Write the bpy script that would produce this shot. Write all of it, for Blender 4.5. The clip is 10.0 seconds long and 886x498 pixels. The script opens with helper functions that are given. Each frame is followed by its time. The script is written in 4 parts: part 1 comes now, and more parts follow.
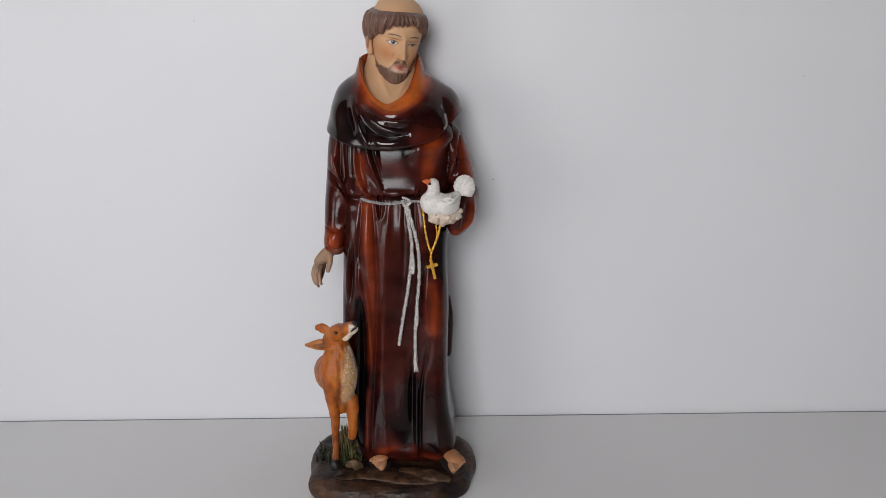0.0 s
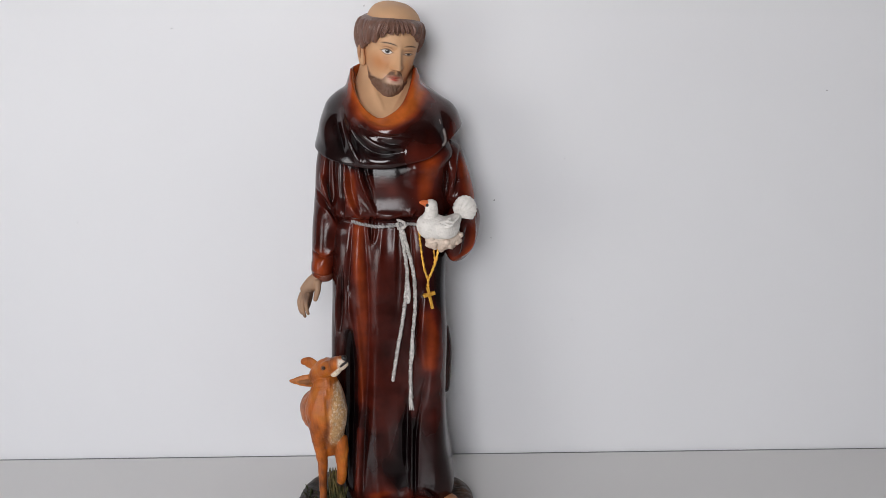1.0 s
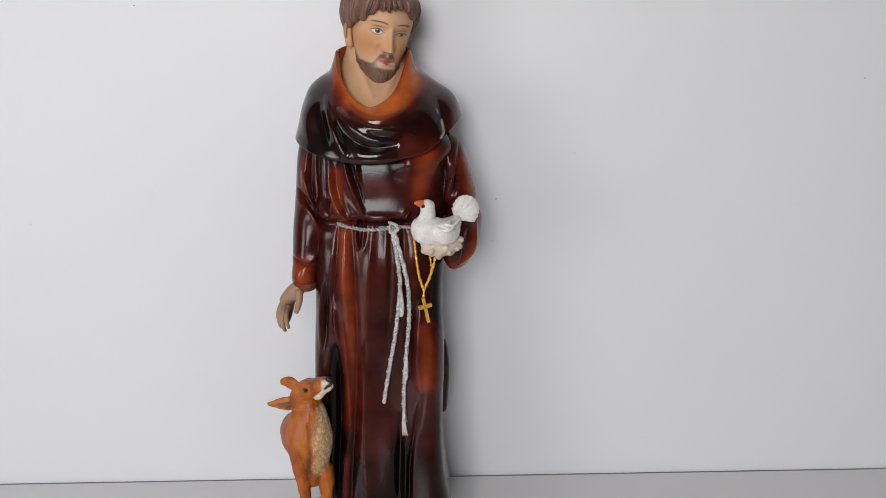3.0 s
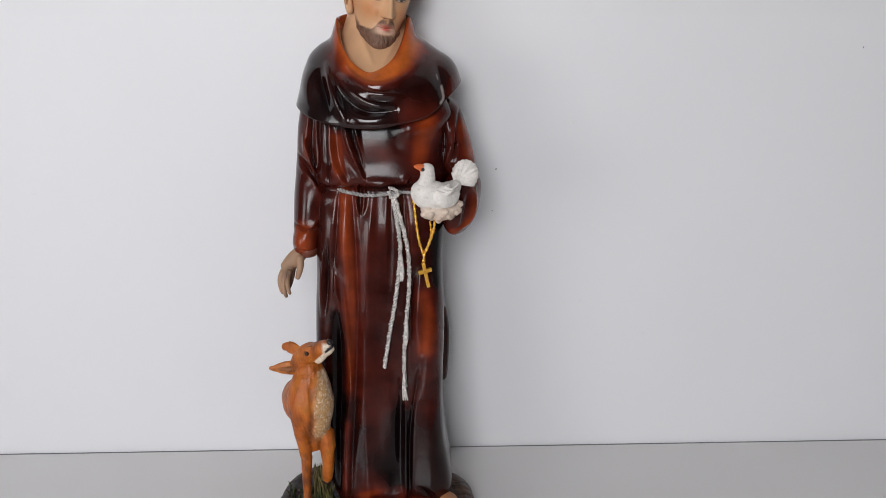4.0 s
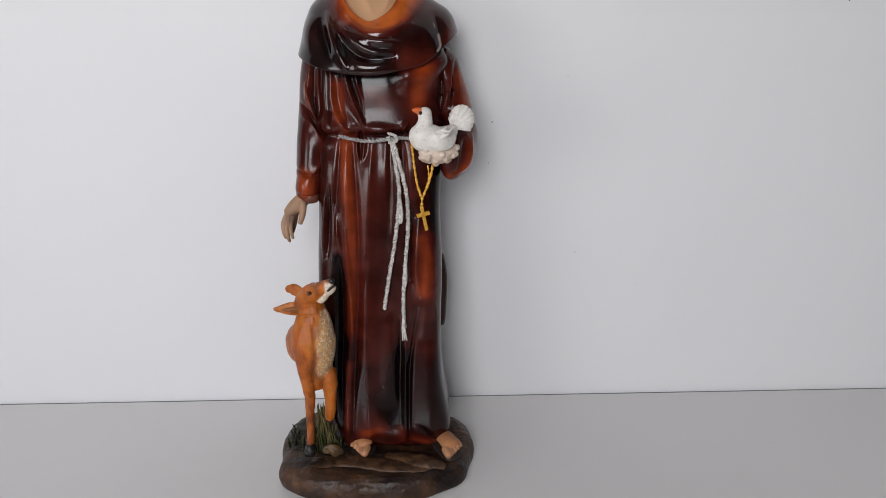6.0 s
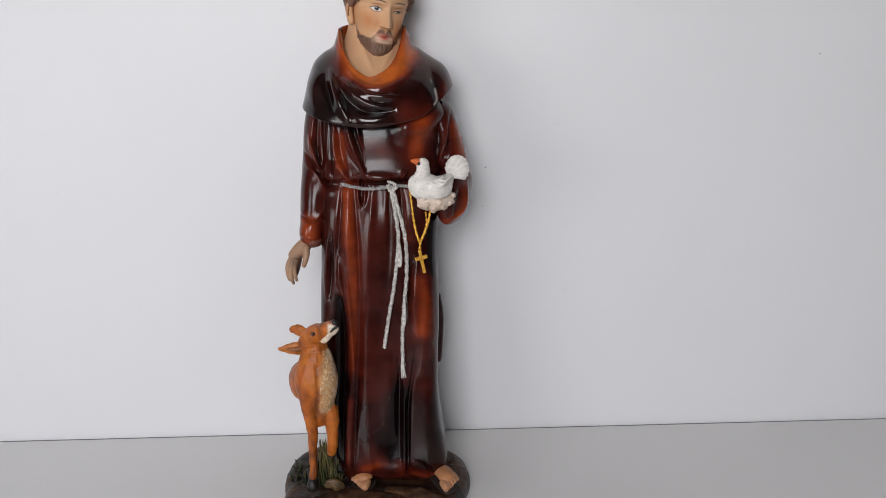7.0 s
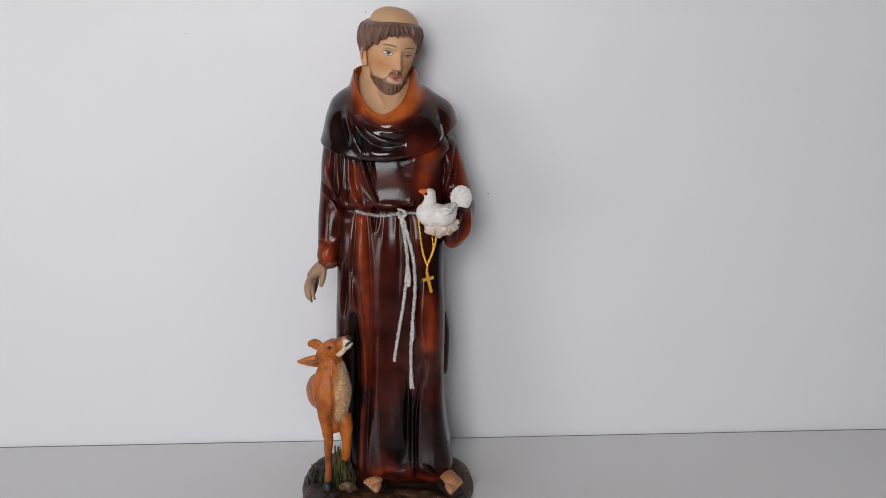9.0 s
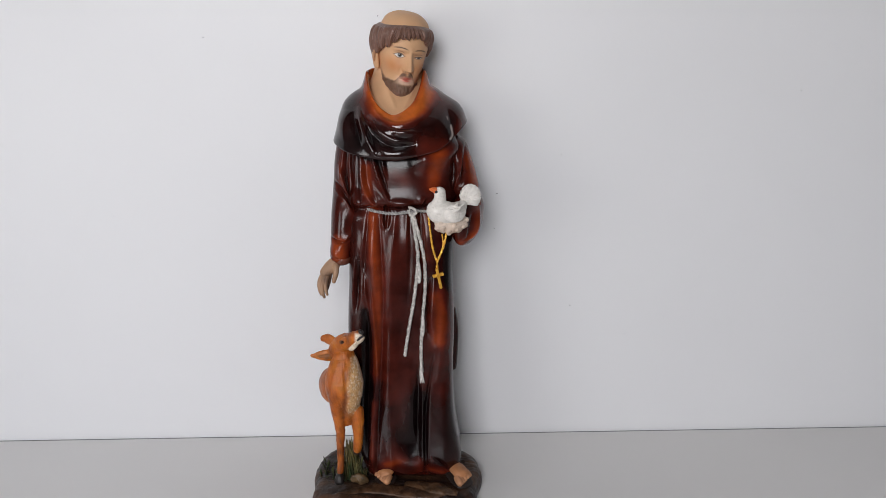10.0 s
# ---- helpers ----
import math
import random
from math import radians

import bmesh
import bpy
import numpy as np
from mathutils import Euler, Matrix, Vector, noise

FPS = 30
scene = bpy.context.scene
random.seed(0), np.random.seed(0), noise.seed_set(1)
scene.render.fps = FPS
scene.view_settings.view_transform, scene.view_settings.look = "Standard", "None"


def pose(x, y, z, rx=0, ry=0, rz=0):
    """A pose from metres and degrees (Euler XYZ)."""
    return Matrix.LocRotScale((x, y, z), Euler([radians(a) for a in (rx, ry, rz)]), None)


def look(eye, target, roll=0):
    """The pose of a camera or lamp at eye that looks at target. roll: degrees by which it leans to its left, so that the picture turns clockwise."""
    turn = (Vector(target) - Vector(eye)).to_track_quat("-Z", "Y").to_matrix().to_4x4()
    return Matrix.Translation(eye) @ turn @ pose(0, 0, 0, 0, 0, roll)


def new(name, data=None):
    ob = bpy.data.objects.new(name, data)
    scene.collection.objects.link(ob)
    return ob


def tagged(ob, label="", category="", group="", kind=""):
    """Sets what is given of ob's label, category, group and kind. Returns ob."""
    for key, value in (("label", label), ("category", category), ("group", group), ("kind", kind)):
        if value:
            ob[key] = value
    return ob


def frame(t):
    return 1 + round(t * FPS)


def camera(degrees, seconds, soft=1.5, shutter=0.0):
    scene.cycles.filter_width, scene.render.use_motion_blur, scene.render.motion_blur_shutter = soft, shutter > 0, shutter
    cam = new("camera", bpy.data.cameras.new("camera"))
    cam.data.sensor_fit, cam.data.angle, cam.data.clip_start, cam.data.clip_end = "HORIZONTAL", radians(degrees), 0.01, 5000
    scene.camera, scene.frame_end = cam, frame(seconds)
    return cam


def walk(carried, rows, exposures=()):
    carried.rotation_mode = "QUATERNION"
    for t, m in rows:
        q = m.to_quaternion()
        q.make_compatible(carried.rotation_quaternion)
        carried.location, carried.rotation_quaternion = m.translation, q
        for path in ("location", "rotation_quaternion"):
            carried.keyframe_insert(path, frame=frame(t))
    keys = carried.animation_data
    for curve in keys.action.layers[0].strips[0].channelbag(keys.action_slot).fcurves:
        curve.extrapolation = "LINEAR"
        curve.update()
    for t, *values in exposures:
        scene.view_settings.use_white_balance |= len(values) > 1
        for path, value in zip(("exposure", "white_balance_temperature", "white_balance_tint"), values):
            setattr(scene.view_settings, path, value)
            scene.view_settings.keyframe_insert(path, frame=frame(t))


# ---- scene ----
cam = camera(62.0, 10.0, soft=0.6)
PATH = [
    (0, (0.019, 0.118, 0.471), (0.006, 2.022, -0.141), -0.87),
    (0.5, (0.017, 0.151, 0.471), (0.012, 2.061, -0.124), -0.7),
    (1, (0.013, 0.177, 0.461), (0.023, 2.095, -0.106), -0.6),
    (1.5, (0.015, 0.205, 0.458), (0.026, 2.126, -0.1), -0.6),
    (2, (0.012, 0.233, 0.453), (0.036, 2.162, -0.076), -0.54),
    (3.5, (0.007, 0.252, 0.445), (0.045, 2.159, -0.159), -0.35),
    (4, (0.009, 0.24, 0.429), (0.04, 2.148, -0.17), -0.44),
    (4.5, (0.006, 0.227, 0.406), (0.048, 2.131, -0.204), -0.38),
    (5, (0.011, 0.222, 0.396), (0.042, 2.098, -0.298), -0.38),
    (6.5, (0.011, 0.196, 0.405), (0.044, 2.111, -0.171), -0.8),
    (7, (0.006, 0.181, 0.421), (0.058, 2.102, -0.132), -0.7),
    (7.5, (0.006, 0.161, 0.433), (0.058, 2.088, -0.099), -0.6),
    (8, (0.011, 0.143, 0.435), (0.049, 2.079, -0.066), -0.8),
    (8.5, (0.011, 0.131, 0.439), (0.041, 2.068, -0.061), -1.0),
    (9, (0.009, 0.125, 0.446), (0.035, 2.056, -0.074), -0.8),
    (9.5, (0.004, 0.11, 0.444), (0.029, 2.043, -0.067), -0.9),
    (10, (0.008, 0.106, 0.443), (0.01, 2.041, -0.063), -0.9),
]
EXPOSURES = [(0.0, -0.17), (0.5, -0.08), (1.0, 0.0), (2.0, 0.0), (3.5, 0.0), (5.0, -0.01), (6.5, -0.06), (7.5, 0.03), (8.3, -0.03), (9.0, -0.12), (10.0, -0.03)]
walk(cam, [(t, look(eye, target, roll)) for t, eye, target, roll in PATH], EXPOSURES)

from mathutils import kdtree

# ---- world, light ----
world = bpy.data.worlds.new("World")
scene.world = world
world.use_nodes = True
sky = world.node_tree.nodes.new("ShaderNodeTexSky")
sky.sky_type, sky.sun_disc, sky.sun_elevation, sky.sun_rotation = "NISHITA", False, radians(35), radians(200)
world.node_tree.links.new(sky.outputs[0], world.node_tree.nodes["Background"].inputs[0])
world.node_tree.nodes["Background"].inputs[1].default_value = 0.08

WALL_Y = 0.917
ROOM_L, ROOM_R, ROOM_BACK, ROOM_TOP, ROOM_FLOOR = -1.10, 2.2, -1.15, 2.60, -0.75
# the window in the rear wall, mostly left of the camera
WIN_X0, WIN_X1, WIN_Z0, WIN_Z1 = -0.74, 0.06, 0.36, 1.55


def area_lamp(name, place, target, size_x, size_y, power, colour):
    data = bpy.data.lights.new(name, "AREA")
    data.shape, data.size, data.size_y, data.energy, data.color = "RECTANGLE", size_x, size_y, power, colour
    ob = new(name, data)
    ob.matrix_world = look(place, target)
    return ob


area_lamp("window_and_fill_light", ((WIN_X0 + WIN_X1) / 2, ROOM_BACK - 0.03, (WIN_Z0 + WIN_Z1) / 2), ((WIN_X0 + WIN_X1) / 2, 2, (WIN_Z0 + WIN_Z1) / 2),
          WIN_X1 - WIN_X0, WIN_Z1 - WIN_Z0, 31.8, (0.972, 0.970, 1.0))
# a second, lower opening in the unseen west wall, added for a fill lamp
WEST_Y0, WEST_Y1, WEST_Z0, WEST_Z1 = -0.80, 0.10, 0.06, 0.66
area_lamp("window_and_fill_light", (ROOM_L - 0.03, (WEST_Y0 + WEST_Y1) / 2, (WEST_Z0 + WEST_Z1) / 2), (2, (WEST_Y0 + WEST_Y1) / 2, (WEST_Z0 + WEST_Z1) / 2),
          WEST_Y1 - WEST_Y0, WEST_Z1 - WEST_Z0, 9.0, (0.97, 0.972, 1.0))
scene.view_settings.exposure = 0.0


# ---- materials ----
def material(name, rough=0.5, metal=0.0, coat=0.0):
    mat = bpy.data.materials.new(name)
    mat.use_nodes = True
    b = mat.node_tree.nodes["Principled BSDF"]
    b.inputs["Roughness"].default_value, b.inputs["Metallic"].default_value = rough, metal
    b.inputs["Coat Weight"].default_value, b.inputs["Coat Roughness"].default_value = coat, 0.12
    return mat, mat.node_tree.nodes, mat.node_tree.links, b


def noise_node(nodes, links, scale, detail=4.0, vector=None):
    n = nodes.new("ShaderNodeTexNoise")
    n.inputs["Scale"].default_value, n.inputs["Detail"].default_value = scale, detail
    if vector is None:
        tc = nodes.new("ShaderNodeTexCoord")
        vector = tc.outputs["Object"]
    links.new(vector, n.inputs["Vector"])
    return n


def ramp_node(nodes, links, value, stops):
    r = nodes.new("ShaderNodeValToRGB")
    while len(r.color_ramp.elements) < len(stops):
        r.color_ramp.elements.new(0.5)
    for e, (p, c) in zip(r.color_ramp.elements, stops):
        e.position, e.color = p, (*c, 1)
    links.new(value, r.inputs[0])
    return r


def range_node(nodes, links, value, low, high):
    m = nodes.new("ShaderNodeMapRange")
    m.inputs["From Min"].default_value, m.inputs["From Max"].default_value = 0.3, 0.7
    m.inputs["To Min"].default_value, m.inputs["To Max"].default_value = low, high
    links.new(value, m.inputs["Value"])
    return m


def bump_node(nodes, links, b, height, strength, distance):
    n = nodes.new("ShaderNodeBump")
    n.inputs["Strength"].default_value, n.inputs["Distance"].default_value = strength, distance
    links.new(height, n.inputs["Height"])
    links.new(n.outputs[0], b.inputs["Normal"])
    return n


def multiply(nodes, links, a, fac_colour):
    m = nodes.new("ShaderNodeMix")
    m.data_type, m.blend_type = "RGBA", "MULTIPLY"
    m.inputs[0].default_value = 1.0
    links.new(a, m.inputs[6])
    links.new(fac_colour, m.inputs[7])
    return m.outputs[2]


def painted(name, rough, coat, grain_scale, grain, bump, bump_scale, worn=None, ior=1.45):
    """Brushed paint on cast resin: the paint attribute, uneven by a broad and a fine noise, with a slight relief."""
    mat, nodes, links, b = material(name, rough, 0.0, coat)
    b.inputs["IOR"].default_value = ior
    at = nodes.new("ShaderNodeAttribute")
    at.attribute_name = "paint"
    broad = noise_node(nodes, links, grain_scale, 5.0)
    shade = ramp_node(nodes, links, broad.outputs["Fac"], [(0.25, (1 - grain,) * 3), (0.75, (1 + grain,) * 3)])
    col = multiply(nodes, links, at.outputs["Color"], shade.outputs[0])
    if worn:
        fine = noise_node(nodes, links, worn[0], 6.0)
        mask = ramp_node(nodes, links, fine.outputs["Fac"], [(worn[1], (0, 0, 0)), (worn[1] + 0.06, (1, 1, 1))])
        mix = nodes.new("ShaderNodeMix")
        mix.data_type = "RGBA"
        mix.inputs[7].default_value = (*worn[2], 1)
        links.new(mask.outputs[0], mix.inputs[0])
        links.new(col, mix.inputs[6])
        col = mix.outputs[2]
    links.new(col, b.inputs["Base Color"])
    links.new(range_node(nodes, links, broad.outputs["Fac"], rough * 0.8, min(1.0, rough * 1.25)).outputs[0], b.inputs["Roughness"])
    bump_node(nodes, links, b, noise_node(nodes, links, bump_scale, 6.0).outputs["Fac"], bump, 0.001)
    return mat


def board(name, colour, rough, scale, spread, relief=0.06):
    mat, nodes, links, b = material(name, rough)
    n = noise_node(nodes, links, scale, 5.0)
    lo, hi = [tuple(c * k for c in colour) for k in (1 - spread, 1 + spread)]
    links.new(ramp_node(nodes, links, n.outputs["Fac"], [(0.3, lo), (0.7, hi)]).outputs[0], b.inputs["Base Color"])
    links.new(range_node(nodes, links, noise_node(nodes, links, 9.0).outputs["Fac"], rough * 0.95, rough * 1.05).outputs[0], b.inputs["Roughness"])
    bump_node(nodes, links, b, noise_node(nodes, links, 260.0, 3.0).outputs["Fac"], relief, 0.0006)
    return mat


M_ROBE = painted("robe_paint", 0.20, 0.0, 75, 0.36, 0.07, 420, worn=(700, 0.745, (0.22, 0.15, 0.12)), ior=1.37)
# same paint for the cape, smoother and more reflective than the robe's
M_CAPE = painted("glossier_cape_paint", 0.14, 0.0, 75, 0.36, 0.07, 420, worn=(700, 0.76, (0.22, 0.15, 0.12)), ior=1.50)
M_SKIN = painted("skin_paint", 0.52, 0.0, 70, 0.06, 0.06, 500)
M_HAIR = painted("hair_paint", 0.33, 0.0, 160, 0.22, 0.2, 700)
M_ROPE = painted("rope_paint", 0.6, 0.0, 420, 0.5, 0.5, 900)
M_DEER = painted("deer_paint", 0.40, 0.0, 130, 0.25, 0.25, 700)
M_DOVE = painted("dove_paint", 0.6, 0.0, 200, 0.10, 0.35, 600)
M_SOIL = painted("soil_paint", 0.46, 0.0, 110, 0.7, 0.9, 240, ior=1.45)
SLOTS = [M_ROBE, M_SKIN, M_HAIR, M_ROPE, M_DEER, M_DOVE, M_SOIL, M_CAPE]
ROBE, SKIN, HAIR, ROPE, DEER, DOVE, SOIL, CAPE = range(8)
M_WALL = board("white_panel", (0.81, 0.81, 0.825), 0.45, 3.0, 0.012)
M_TABLE = board("white_laminate", (0.77, 0.755, 0.74), 0.13, 4.0, 0.01, 0.01)
# greys of the unseen room, kept dark for reflections and bounce light
M_ROOM = board("room_paint", (0.22, 0.22, 0.22), 0.8, 4.0, 0.05)
M_WEST = board("west_wall_paint", (0.16, 0.16, 0.16), 0.8, 4.0, 0.03)
M_EAST = board("east_wall_paint", (0.12, 0.12, 0.12), 0.8, 4.0, 0.03)
M_CEILING = board("ceiling_paint", (0.24, 0.24, 0.24), 0.8, 4.0, 0.03)
M_FLOOR = board("room_floor_paint", (0.35, 0.31, 0.27), 0.5, 4.0, 0.08)
M_FRAME = board("window_frame_paint", (0.8, 0.8, 0.8), 0.4, 5.0, 0.01)
M_GAP, _n, _l, _b = material("dark_joint", 0.8)
_b.inputs["Base Color"].default_value = (0.22, 0.22, 0.23, 1)
M_SPECK, _n, _l, _b = material("dark_speck", 0.7)
_b.inputs["Base Color"].default_value = (0.12, 0.11, 0.11, 1)
M_GOLD, _n, _l, _b = material("gilt_metal", 0.26, 0.5)
_g = noise_node(_n, _l, 300.0)
_l.new(ramp_node(_n, _l, _g.outputs["Fac"], [(0.3, (0.72, 0.34, 0.035)), (0.7, (0.98, 0.56, 0.09))]).outputs[0], _b.inputs["Base Color"])


# ---- structure ----
def box_bm(x0, x1, y0, y1, z0, z1, bevel=0.0):
    bm = bmesh.new()
    bmesh.ops.create_cube(bm, size=1.0, matrix=Matrix.LocRotScale(((x0 + x1) / 2, (y0 + y1) / 2, (z0 + z1) / 2), None, (x1 - x0, y1 - y0, z1 - z0)))
    if bevel:
        bmesh.ops.bevel(bm, geom=bm.edges[:], offset=bevel, segments=2, affect="EDGES", profile=0.5)
    return bm


def mesh_ob(name, bm, mat, parent=None, label=""):
    me = bpy.data.meshes.new(name)
    bm.to_mesh(me)
    bm.free()
    me.materials.append(mat)
    ob = new(name, me)
    if parent:
        ob.parent = parent
    if label:
        tagged(ob, label)
    return ob


T = 0.10
tagged(mesh_ob("tabletop", box_bm(ROOM_L, ROOM_R, -0.02, WALL_Y - 0.0024, -0.04, 0.0, 0.0015), M_TABLE), "smooth glossy white laminate tabletop against the wall", "tabletop", kind="structure")
tagged(mesh_ob("wall_north", box_bm(ROOM_L, ROOM_R, WALL_Y, WALL_Y + T, ROOM_FLOOR, ROOM_TOP), M_WALL), "plain white satin wall panel behind the statue", "wall", kind="structure")
# side walls, ceiling and rear wall are unseen, kept dark to limit reflections
west = bmesh.new()
for y0, y1, z0, z1 in ((ROOM_BACK - T, WEST_Y0, ROOM_FLOOR, ROOM_TOP), (WEST_Y1, WALL_Y + T, ROOM_FLOOR, ROOM_TOP), (WEST_Y0, WEST_Y1, ROOM_FLOOR, WEST_Z0), (WEST_Y0, WEST_Y1, WEST_Z1, ROOM_TOP)):
    bmesh.ops.create_cube(west, size=1.0, matrix=Matrix.LocRotScale((ROOM_L - T / 2, (y0 + y1) / 2, (z0 + z1) / 2), None, (T, y1 - y0, z1 - z0)))
tagged(mesh_ob("wall_west", west, M_WEST), "unseen plain dark grey side wall with one added opening for fill light", "wall", kind="structure")
tagged(mesh_ob("wall_east", box_bm(ROOM_R, ROOM_R + T, ROOM_BACK - T, WALL_Y + T, ROOM_FLOOR, ROOM_TOP), M_EAST), "plain grey painted side wall, unseen, dark to hold back bounce light", "wall", kind="structure")
tagged(mesh_ob("floor", box_bm(ROOM_L - T, ROOM_R + T, ROOM_BACK - T, WALL_Y + T, ROOM_FLOOR - T, ROOM_FLOOR), M_FLOOR), "plain dull brown room floor", "floor", kind="structure")
tagged(mesh_ob("ceiling", box_bm(ROOM_L - T, ROOM_R + T, ROOM_BACK - T, WALL_Y + T, ROOM_TOP, ROOM_TOP + T), M_CEILING), "plain grey painted ceiling, unseen, dark to keep reflections low", "ceiling", kind="structure")
south = bmesh.new()
for x0, x1, z0, z1 in ((ROOM_L, WIN_X0, ROOM_FLOOR, ROOM_TOP), (WIN_X1, ROOM_R, ROOM_FLOOR, ROOM_TOP), (WIN_X0, WIN_X1, ROOM_FLOOR, WIN_Z0), (WIN_X0, WIN_X1, WIN_Z1, ROOM_TOP)):
    bmesh.ops.create_cube(south, size=1.0, matrix=Matrix.LocRotScale(((x0 + x1) / 2, ROOM_BACK - T / 2, (z0 + z1) / 2), None, (x1 - x0, T, z1 - z0)))
tagged(mesh_ob("wall_south", south, M_ROOM), "unseen plain grey wall with one window opening", "wall", kind="structure")
window = tagged(new("window_1"), "white framed window letting in daylight", "window", kind="structure")
for x0, x1, z0, z1 in ((WIN_X0, WIN_X0 + 0.05, WIN_Z0, WIN_Z1), (WIN_X1 - 0.05, WIN_X1, WIN_Z0, WIN_Z1), (WIN_X0 + 0.05, WIN_X1 - 0.05, WIN_Z0, WIN_Z0 + 0.05), (WIN_X0 + 0.05, WIN_X1 - 0.05, WIN_Z1 - 0.05, WIN_Z1)):
    mesh_ob("window_frame", box_bm(x0, x1, ROOM_BACK - 0.015, ROOM_BACK + 0.01, z0, z1, 0.003), M_FRAME, window)


tagged(mesh_ob("trim", box_bm(ROOM_L, ROOM_R, WALL_Y - 0.0022, WALL_Y - 0.0002, -0.03, -0.0010), M_GAP), "thin dark joint between tabletop and wall", "joint", kind="structure")
# frame round the opening added for the fill lamp
side_fill_frame = tagged(new("fill_opening"), "low white framed side opening, added and unseen, for fill light", "window", kind="structure")
for y0, y1, z0, z1 in ((WEST_Y0, WEST_Y0 + 0.05, WEST_Z0, WEST_Z1), (WEST_Y1 - 0.05, WEST_Y1, WEST_Z0, WEST_Z1), (WEST_Y0 + 0.05, WEST_Y1 - 0.05, WEST_Z0, WEST_Z0 + 0.05), (WEST_Y0 + 0.05, WEST_Y1 - 0.05, WEST_Z1 - 0.05, WEST_Z1)):
    mesh_ob("window_frame", box_bm(ROOM_L - 0.015, ROOM_L + 0.01, y0, y1, z0, z1, 0.003), M_FRAME, side_fill_frame)


# ---- sculpting tools ----
def spline(keys, n):
    """n rows eased smoothly through the rows of keys."""
    k = np.array(keys, float)
    m = np.gradient(k, axis=0)
    s = np.linspace(0, len(k) - 1, n)
    i = np.minimum(s.astype(int), len(k) - 2)
    f = (s - i)[:, None]
    h00, h10, h01, h11 = 2 * f**3 - 3 * f**2 + 1, f**3 - 2 * f**2 + f, -2 * f**3 + 3 * f**2, f**3 - f**2
    return h00 * k[i] + h10 * m[i] + h01 * k[i + 1] + h11 * m[i + 1]


def even(keys, n):
    """The same, at even steps of length along the first three columns."""
    r = spline(keys, 12 * len(keys))
    d = np.concatenate(([0], np.cumsum(np.linalg.norm(np.diff(r[:, :3], axis=0), axis=1))))
    return np.stack([np.interp(np.linspace(0, d[-1], n), d, r[:, c]) for c in range(r.shape[1])], 1), d[-1]


def step(x, a, b):
    t = np.clip((x - a) / (b - a), 0, 1)
    return t * t * (3 - 2 * t)


def shell(keys, nu, nv, power=2.0, warp=0.0, dense=None):
    """A closed form of level rings; a key is left, right, front, back, and the heights at the sides, front and back."""
    k = spline(keys, nv)
    u = np.linspace(0, 2 * np.pi, nu, endpoint=False)
    th = u + warp * np.sin(2 * u) / 2 if dense is None else dense(u)
    c, s = np.cos(th), np.sin(th)
    c, s = np.sign(c) * np.abs(c) ** (2 / power), np.sign(s) * np.abs(s) ** (2 / power)
    xl, xr, yf, yb, zs, zf, zb = [k[:, j:j + 1] for j in range(7)]
    ym = yf + (yb - yf) * 0.55
    x = (xl + xr) / 2 + (xr - xl) / 2 * c
    y = ym + np.where(s > 0, (yb - ym) * s, (ym - yf) * s)
    z = zs + (zf - zs) * np.clip(-s, 0, 1) ** 1.6 + (zb - zs) * np.clip(s, 0, 1) ** 1.6
    return np.stack([x, y, z], 2)


def tube(keys, nu, nv, ref=(0, -1, 0), caps=(True, True)):
    """A limb along points x, y, z with half-widths across (a) and towards ref (b)."""
    keys = [tuple(k) + (k[-1],) if len(k) == 4 else k for k in keys]
    r, length = even(keys, nv)
    p = r[:, :3]
    t = np.gradient(p, axis=0)
    t /= np.linalg.norm(t, axis=1)[:, None]
    n2 = np.array(ref, float) - t * (t @ np.array(ref, float))[:, None]
    n2 /= np.linalg.norm(n2, axis=1)[:, None]
    n1 = np.cross(n2, t)
    d = np.linspace(0, length, nv)
    mul = np.ones(nv)
    for on, dist, rad in ((caps[0], d, r[0, 3:].mean()), (caps[1], length - d, r[-1, 3:].mean())):
        if on:
            mul = np.minimum(mul, np.sqrt(np.clip(1 - (1 - np.clip(dist / max(rad, 1e-6), 0, 1)) ** 2, 0, 1)))
    u = np.linspace(0, 2 * np.pi, nu, endpoint=False)
    a, b = (r[:, 3] * mul)[:, None, None], (r[:, 4] * mul)[:, None, None]
    return p[:, None] + a * np.cos(u)[None, :, None] * n1[:, None] + b * np.sin(u)[None, :, None] * n2[:, None]


def normals(p):
    du = np.roll(p, -1, 1) - np.roll(p, 1, 1)
    dv = np.gradient(p, axis=0)
    n = np.cross(du, dv)
    n /= np.linalg.norm(n, axis=2)[:, :, None] + 1e-12
    if (n * (p - p.mean(1, keepdims=True))).sum() < 0:
        n = -n
    return n


def away(p, line):
    """Distance in the front view from a line of x, z points, how far along it, and on which side."""
    best, along, side = np.full(p.shape[:-1], 9.0), np.zeros(p.shape[:-1]), np.ones(p.shape[:-1])
    q = np.array([(c[0], c[-1]) for c in line], float)
    if len(q) > 2:
        q = spline(q, 5 * len(q))
    seg = np.linalg.norm(np.diff(q, axis=0), axis=1)
    start = np.concatenate(([0], np.cumsum(seg)))
    for i in range(len(q) - 1):
        ab = q[i + 1] - q[i]
        ax, az = p[..., 0] - q[i, 0], p[..., 2] - q[i, 1]
        f = np.clip((ax * ab[0] + az * ab[1]) / (ab @ ab), 0, 1)
        d = np.hypot(ax - f * ab[0], az - f * ab[1])
        closer = d < best
        best, along = np.where(closer, d, best), np.where(closer, (start[i] + f * seg[i]) / start[-1], along)
        side = np.where(closer, np.sign(ab[0] * az - ab[1] * ax), side)
    return best, along, side


